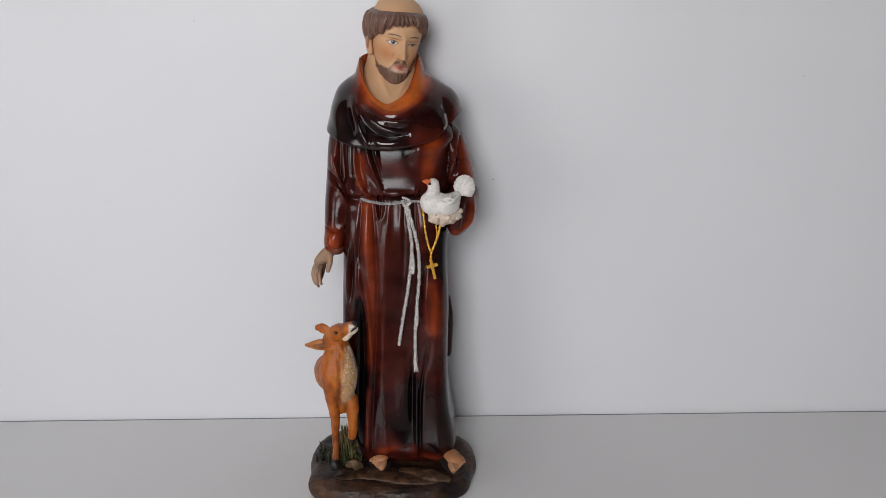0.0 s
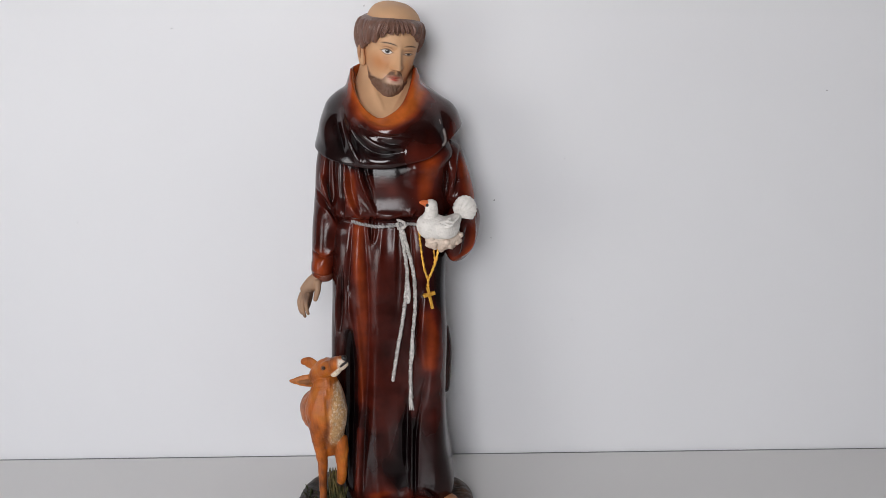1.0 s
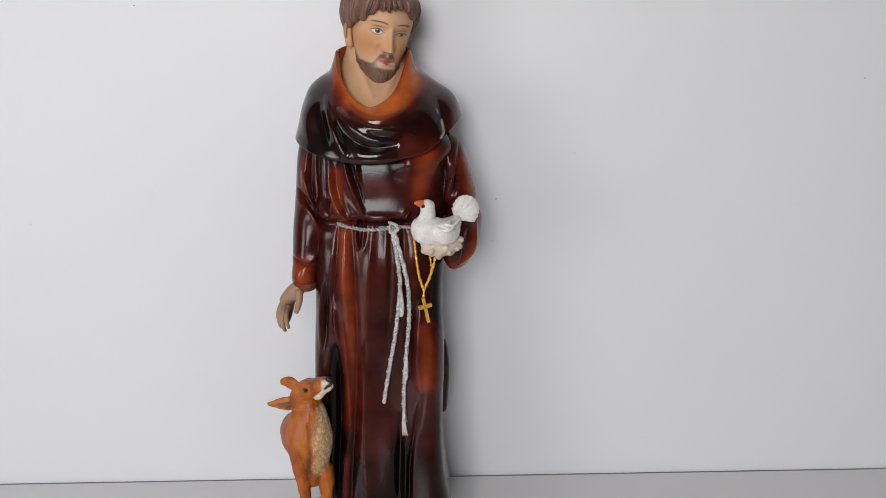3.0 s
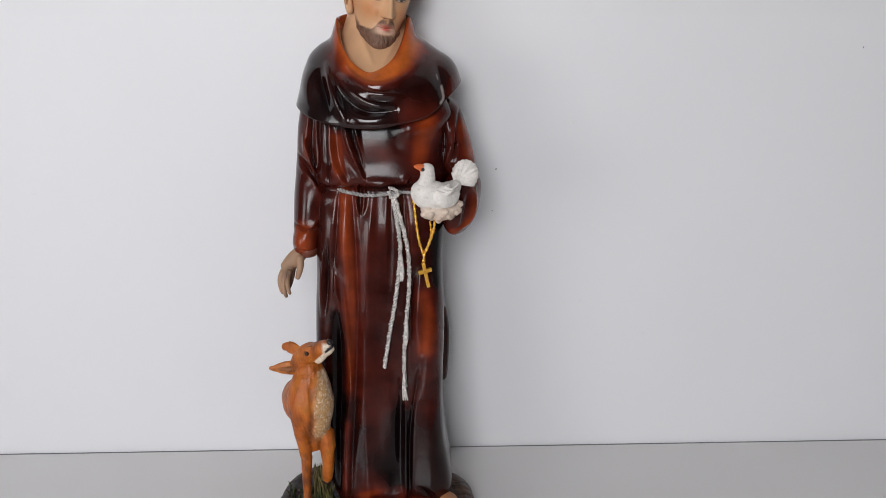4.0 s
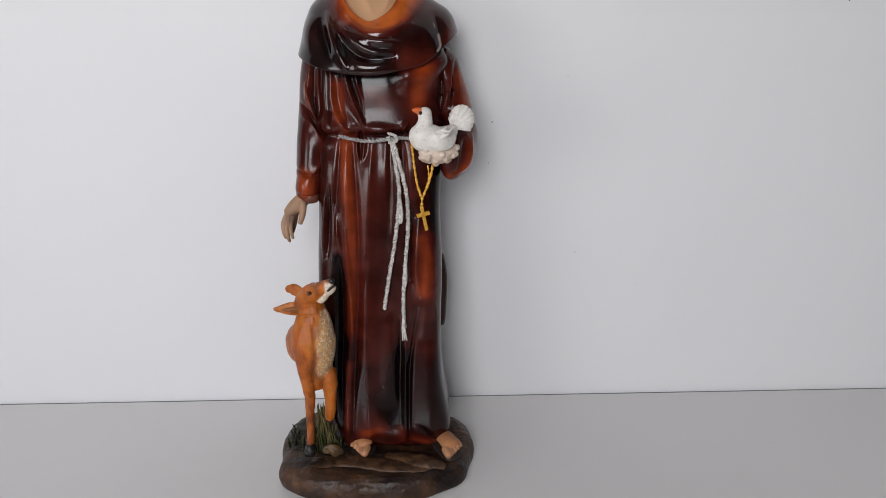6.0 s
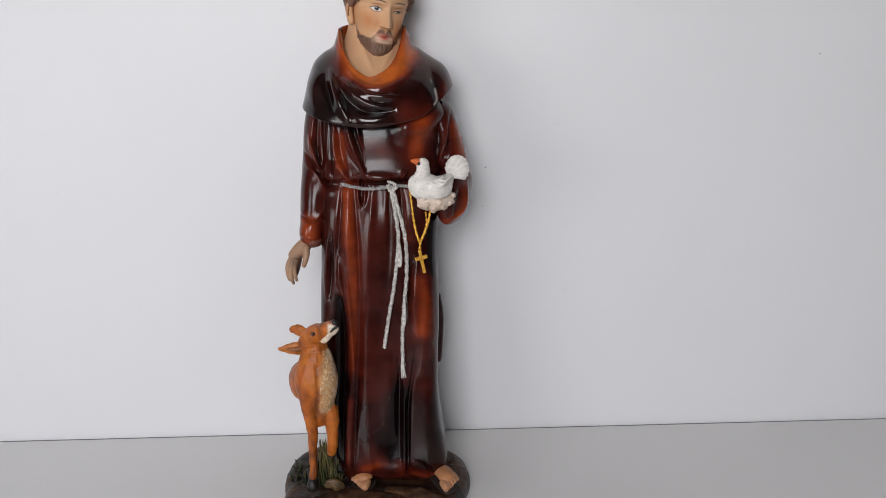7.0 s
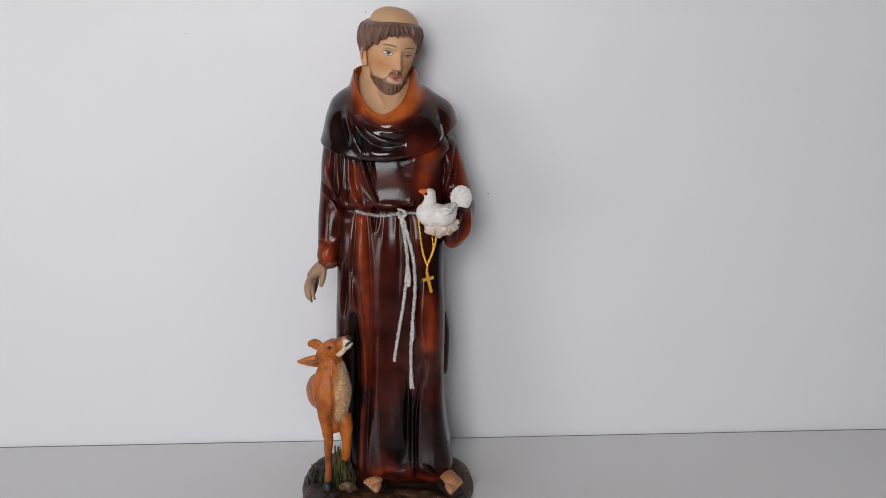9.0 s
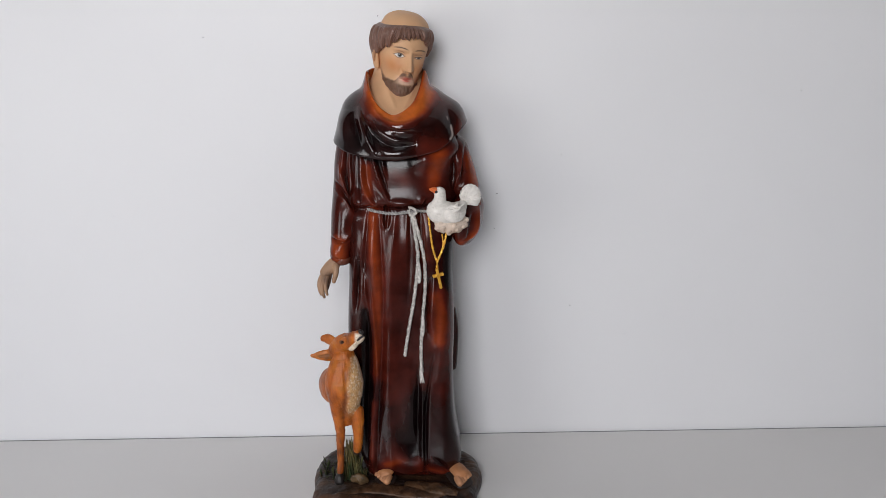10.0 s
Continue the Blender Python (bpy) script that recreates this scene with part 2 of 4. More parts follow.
def beside(p, line, reach):
    """Which points lie near a line in the front view."""
    q = np.array([(c[0], c[-1]) for c in line], float)
    lo, hi = q.min(0) - reach, q.max(0) + reach
    return (p[..., 0] > lo[0]) & (p[..., 0] < hi[0]) & (p[..., 2] > lo[1]) & (p[..., 2] < hi[1])


def fold(p, n, line, depth, width):
    """Relief of one fold of the cloth along a line, fading out at its ends, where it faces forward: a ridge leans to one side, a crease has a sharp bottom."""
    near = beside(p, line, 5 * width) & (n[..., 1] < 0.1)
    total = np.zeros(p.shape[:-1])
    d, f, side = away(p[near], line)
    fade = np.sin(np.pi * np.clip(f, 0, 1)) ** 0.9
    width = width * (0.45 + 0.55 * fade)
    if depth > 0:
        w = np.where(side > 0, 0.9 * width, 1.4 * width)
        crest = 0.6 * np.exp(-(d / w) ** 2) + 0.4 * np.exp(-(d / (0.6 * width)) ** 2)
    else:
        crest = np.exp(-(d / width) ** 1.6)
    total[near] = depth * crest * fade * step(-n[near][:, 1], -0.1, 0.35)
    return total


def eased(rel, rounds):
    for _ in range(rounds):
        rel = 0.5 * rel + 0.125 * (np.roll(rel, 1, 1) + np.roll(rel, -1, 1) + np.roll(rel, 1, 0) + np.roll(rel, -1, 0))
    return rel


def ripple(p, scale, seed):
    """Soft unevenness of hand-modelled clay."""
    rng = np.random.RandomState(seed)
    total = np.zeros(p.shape[:2])
    for k in range(9):
        w = rng.normal(size=3)
        w *= scale * (0.6 + 0.3 * k) / np.linalg.norm(w)
        total += np.sin(p @ w + rng.uniform(0, 6.3)) / (1 + 0.3 * k)
    return total / 3.5


def blend(a, b, f):
    return np.asarray(a) + (np.asarray(b) - np.asarray(a)) * np.asarray(f)[..., None]


def flat(p, colour):
    return np.broadcast_to(np.array(colour, float), p.shape).copy()


PIECES = []
FUSED = []


def put(p, colour, slot, ends=True):
    PIECES.append((p, colour, slot, ends))


def joined(pieces):
    vs, fs, cs, ms, base = [], [], [], [], 0
    for p, colour, slot, ends in pieces:
        nv, nu = p.shape[:2]
        ids = base + np.arange(nv * nu).reshape(nv, nu)
        nxt = np.roll(ids, -1, 1)
        quads = np.stack([ids[:-1], nxt[:-1], nxt[1:], ids[1:]], 2).reshape(-1, 4)
        cap0, cap1 = ids[0].tolist()[::-1], ids[-1].tolist()
        n = normals(p)
        if (np.cross(np.roll(p, -1, 1) - p, np.gradient(p, axis=0)) * n).sum() < 0:
            quads, cap0, cap1 = quads[:, ::-1], cap0[::-1], cap1[::-1]
        vs.append(p.reshape(-1, 3))
        cs.append(colour.reshape(-1, 3))
        fs += quads.tolist()
        ms += [slot] * len(quads)
        if ends:
            fs += [cap0, cap1]
            ms += [slot, slot]
        base += nv * nu
    return np.concatenate(vs), fs, np.concatenate(cs), ms


def soften(values, edges, rounds, amount=0.5):
    deg = np.bincount(edges.ravel(), minlength=len(values)).astype(float)[:, None] + 1e-9
    for _ in range(rounds):
        total = np.zeros_like(values)
        np.add.at(total, edges[:, 0], values[edges[:, 1]])
        np.add.at(total, edges[:, 1], values[edges[:, 0]])
        values = values + amount * (total / deg - values)
    return values


def fuse(start, slot, voxel, rounds=4, relief=None):
    """Melts the pieces put since start into one skin, as in one cast, keeping each one's paint."""
    pieces = PIECES[start:]
    del PIECES[start:]
    v, f, c, _ = joined(pieces)
    me = bpy.data.meshes.new("clay")
    me.from_pydata(v.tolist(), [], f)
    ob = new("clay", me)
    mod = ob.modifiers.new("melt", "REMESH")
    mod.mode, mod.voxel_size = "VOXEL", voxel
    out = bpy.data.meshes.new_from_object(ob.evaluated_get(bpy.context.evaluated_depsgraph_get()))
    bpy.data.objects.remove(ob)
    n = len(out.vertices)
    p = np.zeros(n * 3)
    out.vertices.foreach_get("co", p)
    p = p.reshape(-1, 3)
    e = np.zeros(len(out.edges) * 2, int)
    out.edges.foreach_get("vertices", e)
    e = e.reshape(-1, 2)
    p = soften(p, e, rounds)
    tree = kdtree.KDTree(len(v))
    for i, q in enumerate(v.tolist()):
        tree.insert(q, i)
    tree.balance()
    near = np.array([tree.find(q)[1] for q in p.tolist()])
    col = soften(c[near], e, 3)
    if relief is not None:
        vn = np.zeros(n * 3)
        out.vertex_normals.foreach_get("vector", vn)
        h, col = relief(p, col)
        p = p + vn.reshape(-1, 3) * h[:, None]
    FUSED.append((p, [list(q.vertices) for q in out.polygons], col, slot))


def statue_mesh(name):
    v, fs, c, ms = joined(PIECES)
    vs, cs, base = [v], [c], len(v)
    for p, faces, col, slot in FUSED:
        fs += [[i + base for i in f] for f in faces]
        ms += [slot] * len(faces)
        vs.append(p)
        cs.append(col)
        base += len(p)
    me = bpy.data.meshes.new(name)
    me.from_pydata(np.concatenate(vs).tolist(), [], fs)
    me.polygons.foreach_set("material_index", ms)
    me.polygons.foreach_set("use_smooth", [True] * len(fs))
    rgba = np.ones((base, 4), np.float32)
    rgba[:, :3] = np.clip(np.concatenate(cs), 0, 1)
    me.attributes.new("paint", "FLOAT_COLOR", "POINT").data.foreach_set("color", rgba.ravel())
    for m in SLOTS:
        me.materials.append(m)
    me.update()
    return me


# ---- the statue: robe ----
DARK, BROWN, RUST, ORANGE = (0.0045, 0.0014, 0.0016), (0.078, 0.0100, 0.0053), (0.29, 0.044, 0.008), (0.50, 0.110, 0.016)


def airbrush_and_shade(t):
    """The robe's sprayed paint and the shade put into it, from near black over red-brown to orange."""
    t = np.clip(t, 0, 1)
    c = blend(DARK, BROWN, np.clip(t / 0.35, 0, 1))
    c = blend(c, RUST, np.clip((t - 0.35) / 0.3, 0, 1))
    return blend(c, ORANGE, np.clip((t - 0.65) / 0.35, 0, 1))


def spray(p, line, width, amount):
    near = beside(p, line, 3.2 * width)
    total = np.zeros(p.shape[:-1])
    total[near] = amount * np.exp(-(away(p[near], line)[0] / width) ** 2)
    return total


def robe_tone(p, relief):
    # creases darkened and ridges lightened by relief: fold shade put into the colour
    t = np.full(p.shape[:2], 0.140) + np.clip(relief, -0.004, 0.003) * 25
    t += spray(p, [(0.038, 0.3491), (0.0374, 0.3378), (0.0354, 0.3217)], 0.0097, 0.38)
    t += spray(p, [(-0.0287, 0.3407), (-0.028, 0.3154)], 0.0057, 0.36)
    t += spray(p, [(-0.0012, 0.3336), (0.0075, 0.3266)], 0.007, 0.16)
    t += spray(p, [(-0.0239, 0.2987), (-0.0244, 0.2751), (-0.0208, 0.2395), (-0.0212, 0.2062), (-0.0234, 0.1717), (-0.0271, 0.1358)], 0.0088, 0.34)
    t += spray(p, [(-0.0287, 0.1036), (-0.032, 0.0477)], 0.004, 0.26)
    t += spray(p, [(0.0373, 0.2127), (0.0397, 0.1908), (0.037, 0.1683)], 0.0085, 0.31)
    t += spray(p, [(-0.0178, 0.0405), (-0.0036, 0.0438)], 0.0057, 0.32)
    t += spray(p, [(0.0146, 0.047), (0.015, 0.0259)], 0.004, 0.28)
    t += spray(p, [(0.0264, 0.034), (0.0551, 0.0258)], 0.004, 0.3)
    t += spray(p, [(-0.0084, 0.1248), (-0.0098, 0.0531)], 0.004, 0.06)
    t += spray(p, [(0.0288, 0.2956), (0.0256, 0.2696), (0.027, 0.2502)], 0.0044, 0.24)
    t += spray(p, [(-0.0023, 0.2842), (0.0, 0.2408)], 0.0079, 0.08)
    # shade under the cape hem, put into the tone
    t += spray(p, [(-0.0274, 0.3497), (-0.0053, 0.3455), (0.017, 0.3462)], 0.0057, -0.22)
    # darker behind the fawn, low between the feet and down the right side
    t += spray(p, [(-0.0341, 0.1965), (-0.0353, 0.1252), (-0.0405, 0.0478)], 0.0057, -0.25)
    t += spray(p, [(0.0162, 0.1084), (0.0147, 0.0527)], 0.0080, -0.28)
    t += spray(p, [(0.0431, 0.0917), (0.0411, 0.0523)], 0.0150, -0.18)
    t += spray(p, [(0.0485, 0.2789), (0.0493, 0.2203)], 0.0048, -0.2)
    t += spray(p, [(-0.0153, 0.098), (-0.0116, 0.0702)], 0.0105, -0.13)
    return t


def mostly_front(u):
    """More of the rings' points where the statue faces the room."""
    return u - 0.62 * np.cos(u)


body = shell([
    (-0.0410, 0.0600, -0.0540, 0.0260, 0.0260, 0.0290, 0.0220),
    (-0.0460, 0.0590, -0.0560, 0.0300, 0.0450, 0.0470, 0.0450),
    (-0.0521, 0.0536, -0.0500, 0.0350, 0.0849, 0.0849, 0.0849),
    (-0.0553, 0.0523, -0.0436, 0.0384, 0.1279, 0.1279, 0.1279),
    (-0.0546, 0.0541, -0.0362, 0.0414, 0.1820, 0.1820, 0.1820),
    (-0.0517, 0.0533, -0.0312, 0.0445, 0.2366, 0.2366, 0.2366),
    (-0.0515, 0.0560, -0.0282, 0.0455, 0.2720, 0.2720, 0.2720),
    (-0.0520, 0.0581, -0.0232, 0.0465, 0.2917, 0.2917, 0.2968),
    (-0.0512, 0.0588, -0.0270, 0.0475, 0.3070, 0.3070, 0.3110),
    (-0.0510, 0.0592, -0.0250, 0.0489, 0.3200, 0.3200, 0.3240),
    (-0.0512, 0.0593, -0.0222, 0.0545, 0.3472, 0.3472, 0.3472),
    (-0.0472, 0.0544, -0.0116, 0.0584, 0.3828, 0.3756, 0.3828),
    (-0.0308, 0.0370, 0.0017, 0.0557, 0.4063, 0.3960, 0.4083),
], 620, 640, np.interp(np.linspace(0, 12, 640), (0, 3, 7, 9, 12), (6.0, 6.0, 4.0, 2.6, 2.4))[:, None], dense=mostly_front)
body[..., 2] -= 0.0022 * np.sin(body[..., 0] * 190 + 0.6) * step(-body[..., 2], -0.065, -0.03) * step(-body[..., 1], 0.0, 0.03)
n = normals(body)
rel = np.zeros(body.shape[:2])


def cloth(line, depth, width):
    global rel
    rel = rel + fold(body, n, line, depth * ROBE_DEPTH, width)


ROBE_DEPTH = 1.45
cloth([(-0.0231, 0.368), (-0.0201, 0.3429), (-0.0158, 0.3282), (-0.0109, 0.3143), (-0.0067, 0.304)], 0.0036, 0.00337)
cloth([(-0.02, 0.368), (-0.0166, 0.3429), (-0.0122, 0.3282), (-0.0082, 0.3143)], -0.0028, 0.00198)
cloth([(-0.0165, 0.3662), (-0.0126, 0.3405), (-0.0086, 0.3282)], 0.0018, 0.00299)
cloth([(-0.0332, 0.3681), (-0.0342, 0.3385), (-0.0322, 0.3224), (-0.0274, 0.3098), (-0.0187, 0.2999)], 0.003, 0.00374)
cloth([(-0.0293, 0.3475), (-0.0297, 0.3293), (-0.0262, 0.3163), (-0.0194, 0.306)], -0.0016, 0.00264)
cloth([(-0.0375, 0.3712), (-0.0377, 0.3385), (-0.0375, 0.3155), (-0.0368, 0.3015)], -0.004, 0.00231)
cloth([(-0.0089, 0.3078), (0.0033, 0.3048), (0.0161, 0.3066)], 0.0022, 0.00524)
cloth([(0.0284, 0.3111), (0.0252, 0.3074), (0.0223, 0.3027)], 0.0022, 0.00224)
cloth([(-0.0142, 0.304), (-0.0153, 0.2881), (-0.0129, 0.2777)], 0.002, 0.00194)
cloth([(-0.0115, 0.3045), (-0.0125, 0.2881), (-0.0119, 0.2796)], -0.003, 0.00145)
cloth([(-0.0084, 0.304), (-0.0094, 0.2881), (-0.0111, 0.2786)], 0.0018, 0.00194)
cloth([(-0.0173, 0.305), (-0.0178, 0.2796), (-0.017, 0.241), (-0.0171, 0.2009)], -0.0016, 0.00248)
cloth([(-0.0285, 0.306), (-0.0305, 0.2798), (-0.035, 0.2412), (-0.0373, 0.2113)], -0.0018, 0.00248)
cloth([(-0.0236, 0.305), (-0.0246, 0.2702), (-0.0244, 0.2312), (-0.0239, 0.1959)], 0.0022, 0.00598)
cloth([(-0.0012, 0.3039), (-0.0029, 0.2795), (-0.0064, 0.2408), (-0.0107, 0.1958)], 0.0022, 0.00561)
cloth([(0.0037, 0.3029), (0.0024, 0.2746), (-0.0006, 0.2358), (-0.0041, 0.1957)], -0.0022, 0.00289)
cloth([(0.0091, 0.3028), (0.0074, 0.2746), (0.0045, 0.2358), (0.0007, 0.2007)], 0.002, 0.00421)
cloth([(0.0122, 0.3), (0.0107, 0.2601), (0.0078, 0.2208), (0.004, 0.1853)], -0.0016, 0.00248)
cloth([(0.0217, 0.3018), (0.0228, 0.2696), (0.0241, 0.2405)], -0.0018, 0.00264)
cloth([(-0.0357, 0.2461), (-0.0341, 0.2213), (-0.0313, 0.1986), (-0.0285, 0.1754)], 0.002, 0.00262)
cloth([(-0.0396, 0.2607), (-0.0419, 0.2314), (-0.0437, 0.1962)], -0.0026, 0.00231)
cloth([(-0.0438, 0.2511), (-0.0457, 0.2215), (-0.0472, 0.1911)], 0.0016, 0.00224)
cloth([(-0.033, 0.2159), (-0.0322, 0.1817), (-0.0328, 0.1357), (-0.0361, 0.0928), (-0.0388, 0.0233)], -0.005, 0.00396)
cloth([(-0.028, 0.2253), (-0.0263, 0.1964), (-0.0248, 0.1615), (-0.0247, 0.1251)], 0.0022, 0.00299)
cloth([(-0.0271, 0.1251), (-0.0298, 0.0817), (-0.0317, 0.0232)], 0.0016, 0.00374)
cloth([(-0.0155, 0.2393), (-0.0171, 0.1963), (-0.0204, 0.1356), (-0.0254, 0.0704), (-0.0278, 0.0201)], -0.0022, 0.00264)
cloth([(-0.0062, 0.2251), (-0.0082, 0.1764), (-0.0122, 0.1034), (-0.0123, 0.0531), (-0.0107, 0.0169)], 0.003, 0.00748)
cloth([(-0.0002, 0.1912), (0.0003, 0.1662), (0.0021, 0.1353), (0.0036, 0.0812), (0.0035, 0.013)], -0.005, 0.00297)
cloth([(0.0047, 0.1712), (0.0064, 0.1352), (0.0087, 0.0866), (0.0087, 0.0165)], 0.0026, 0.00299)
cloth([(0.0171, 0.1455), (0.0163, 0.1138), (0.0148, 0.0754), (0.0127, 0.0129)], -0.0052, 0.00363)
cloth([(0.0209, 0.1244), (0.0199, 0.0809), (0.0188, 0.0128)], 0.0024, 0.00224)
cloth([(0.0335, 0.1556), (0.0293, 0.1323), (0.0248, 0.1029), (0.0231, 0.0697), (0.0224, 0.0151)], -0.0026, 0.00231)
cloth([(0.0331, 0.2369), (0.0283, 0.2238), (0.026, 0.2007), (0.025, 0.176)], -0.0028, 0.00264)
cloth([(0.0353, 0.2341), (0.0326, 0.2104), (0.0317, 0.1859), (0.0336, 0.1607)], 0.003, 0.00524)
cloth([(0.0427, 0.2151), (0.0424, 0.1858), (0.0401, 0.1555), (0.0358, 0.1242)], 0.003, 0.00972)
cloth([(0.0426, 0.1241), (0.0416, 0.0806), (0.0434, 0.0219)], 0.0022, 0.01047)
cloth([(0.0292, 0.049), (0.0386, 0.0396), (0.0505, 0.0164)], -0.0016, 0.00231)
rel = eased(rel, 4)
rel += spray(body, [(0.0283, -0.0287, 0.3466), (0.0405, -0.0285, 0.3496), (0.0512, -0.0282, 0.3558)], 0.011, 0.008) * step(-n[..., 1], 0.0, 0.5)
# the waist drawn in by the cord
rel -= 0.0035 * np.exp(-((body[..., 2] - 0.2985) / 0.004) ** 2)
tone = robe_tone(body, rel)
body = body + n * (rel + 0.0002 * ripple(body, 130, 3))[..., None]
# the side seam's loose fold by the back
put(body, airbrush_and_shade(tone + 0.05 * ripple(body, 90, 8)), ROBE)
put(tube([(0.0508, 0.0096, 0.1879) + (0.005,), (0.0535, 0.0102, 0.1618) + (0.0055,), (0.0518, 0.0101, 0.1254) + (0.0055,), (0.0529, 0.0095, 0.1143) + (0.003,)], 28, 60), airbrush_and_shade(np.full((60, 28), 0.12)), ROBE)

# ---- the statue: shoulder cape and hood ----
cape = shell([
    (-0.0257, 0.0231, -0.0023, 0.0557, 0.4063, 0.3796, 0.4165),
    (-0.0275, 0.0250, -0.0080, 0.0610, 0.4250, 0.3877, 0.4288),
    (-0.0300, 0.0285, -0.0122, 0.0640, 0.4300, 0.3916, 0.4350),
    (-0.0322, 0.0315, -0.0165, 0.0655, 0.4240, 0.3885, 0.4300),
    (-0.0360, 0.0350, -0.0212, 0.0670, 0.4145, 0.3845, 0.4230),
    (-0.0445, 0.0440, -0.0252, 0.0690, 0.4090, 0.3800, 0.4150),
    (-0.0520, 0.0520, -0.0282, 0.0690, 0.4020, 0.3745, 0.4050),
    (-0.0565, 0.0590, -0.0304, 0.0685, 0.3920, 0.3670, 0.3950),
    (-0.0598, 0.0650, -0.0322, 0.0671, 0.3790, 0.3590, 0.3828),
    (-0.0640, 0.0690, -0.0335, 0.0666, 0.3665, 0.3508, 0.3716),
    (-0.0640, 0.0690, -0.0312, 0.0655, 0.3647, 0.3490, 0.3696),
    (-0.0590, 0.0640, -0.0245, 0.0637, 0.3685, 0.3532, 0.3726),
], 640, 420, 2.3, dense=mostly_front)
cape[..., 2] -= 0.0035 * np.exp(-((cape[..., 0] + 0.002) / 0.007) ** 2) * (cape[..., 1] < 0) * (1 - step(np.arange(len(cape)), 38, 150))[:, None]
# the hem hangs higher on the side of the raised arm
cape[..., 2] += (0.085 * np.clip(cape[..., 0], 0, 1) + 0.010 * step(cape[..., 0], 0.038, 0.068)) * step(np.arange(len(cape)), 190, 330)[:, None]
n = normals(cape)
rel = np.zeros(cape.shape[:2])


def mantle(line, depth, width):
    global rel
    rel = rel + fold(cape, n, line, depth * CAPE_DEPTH, width)


CAPE_DEPTH = 1.15
mantle([(-0.024, 0.4062), (-0.0183, 0.3962), (-0.0089, 0.3882), (0.0034, 0.3841), (0.0177, 0.388), (0.0267, 0.3993)], -0.00132, 0.00352)
mantle([(-0.0201, 0.3944), (-0.0118, 0.3848), (0.0003, 0.3798), (0.0144, 0.381), (0.0277, 0.3879)], 0.00286, 0.00524)
mantle([(-0.016, 0.3874), (-0.0076, 0.3799), (0.0037, 0.3768), (0.0178, 0.3775)], -0.00264, 0.00282)
mantle([(-0.0127, 0.383), (-0.0033, 0.3764), (0.0098, 0.3732), (0.0265, 0.373)], 0.00286, 0.00449)
mantle([(-0.018, 0.3809), (-0.0087, 0.3729), (0.0009, 0.3693), (0.0176, 0.3683)], -0.0022, 0.00282)
mantle([(-0.0264, 0.3892), (-0.0173, 0.3787), (-0.0062, 0.3702), (0.0052, 0.3657), (0.0193, 0.366)], 0.00374, 0.00524)
mantle([(-0.0268, 0.3805), (-0.0176, 0.3694), (-0.0064, 0.3623), (0.0059, 0.3608), (0.021, 0.3629)], -0.0036, 0.00352)
mantle([(-0.0239, 0.3655), (-0.0128, 0.357), (0.0004, 0.3555), (0.02, 0.3571)], 0.0022, 0.00823)
mantle([(-0.0364, 0.3978), (-0.031, 0.3816), (-0.025, 0.3668), (-0.019, 0.351)], 0.00396, 0.00486)
mantle([(-0.0304, 0.3893), (-0.0257, 0.3774), (-0.0213, 0.3658), (-0.016, 0.355)], -0.00264, 0.00317)
mantle([(-0.0417, 0.3925), (-0.038, 0.3759), (-0.0325, 0.3586)], -0.0033, 0.00493)
mantle([(-0.0469, 0.3947), (-0.0504, 0.3791), (-0.0507, 0.3647)], 0.00242, 0.00898)
mantle([(0.0488, 0.3962), (0.0545, 0.3827), (0.0548, 0.3646)], -0.00242, 0.00563)
mantle([(0.0289, 0.387), (0.0398, 0.3804), (0.0494, 0.3772)], 0.0011, 0.00898)
rel *= step(np.arange(len(rel)), 75, 135)[:, None]
rel = eased(rel, 7)
# hollows darker, crests lighter: the folds' shade is part of this tone
tone = np.full(cape.shape[:2], 0.03) + rel * 10
tone += spray(cape, [(-0.0257, 0.4314), (-0.0253, 0.4206), (-0.0226, 0.4096), (-0.0132, 0.3976), (0.0018, 0.389), (0.0191, 0.3956), (0.0288, 0.4092), (0.0304, 0.4245)], 0.0092, 0.80)
tone += spray(cape, [(-0.0158, 0.3939), (0.004, 0.3851), (0.0269, 0.3957)], 0.0066, 0.3)
tone += spray(cape, [(0.0337, 0.4085), (0.0445, 0.4042)], 0.0106, 0.26)
tone += spray(cape, [(0.0649, 0.3849), (0.0621, 0.3723)], 0.0053, 0.26)
tone += spray(cape, [(0.0285, 0.3606), (0.0439, 0.3582)], 0.0097, 0.3)
tone += spray(cape, [(-0.0336, 0.4012), (-0.0222, 0.3878)], 0.0057, 0.18)
cape = cape + n * (rel + 0.00025 * ripple(cape, 100, 5))[..., None]
colour = airbrush_and_shade(tone + 0.04 * ripple(cape, 110, 9))
# chipped paint by the edge of the cape
chip = spray(cape, [(0.0531, -0.0220, 0.3781), (0.0546, -0.0224, 0.3697), (0.0524, -0.0226, 0.3661)], 0.0012, 1.5) + spray(cape, [(0.0495, -0.0215, 0.3865), (0.0505, -0.0217, 0.3834)], 0.0006, 1.0)
put(cape, blend(colour, (0.30, 0.26, 0.24), np.clip(chip - 0.4 + 0.3 * ripple(cape, 900, 12), 0, 1) * (cape[..., 1] < 0)), CAPE, ends=False)

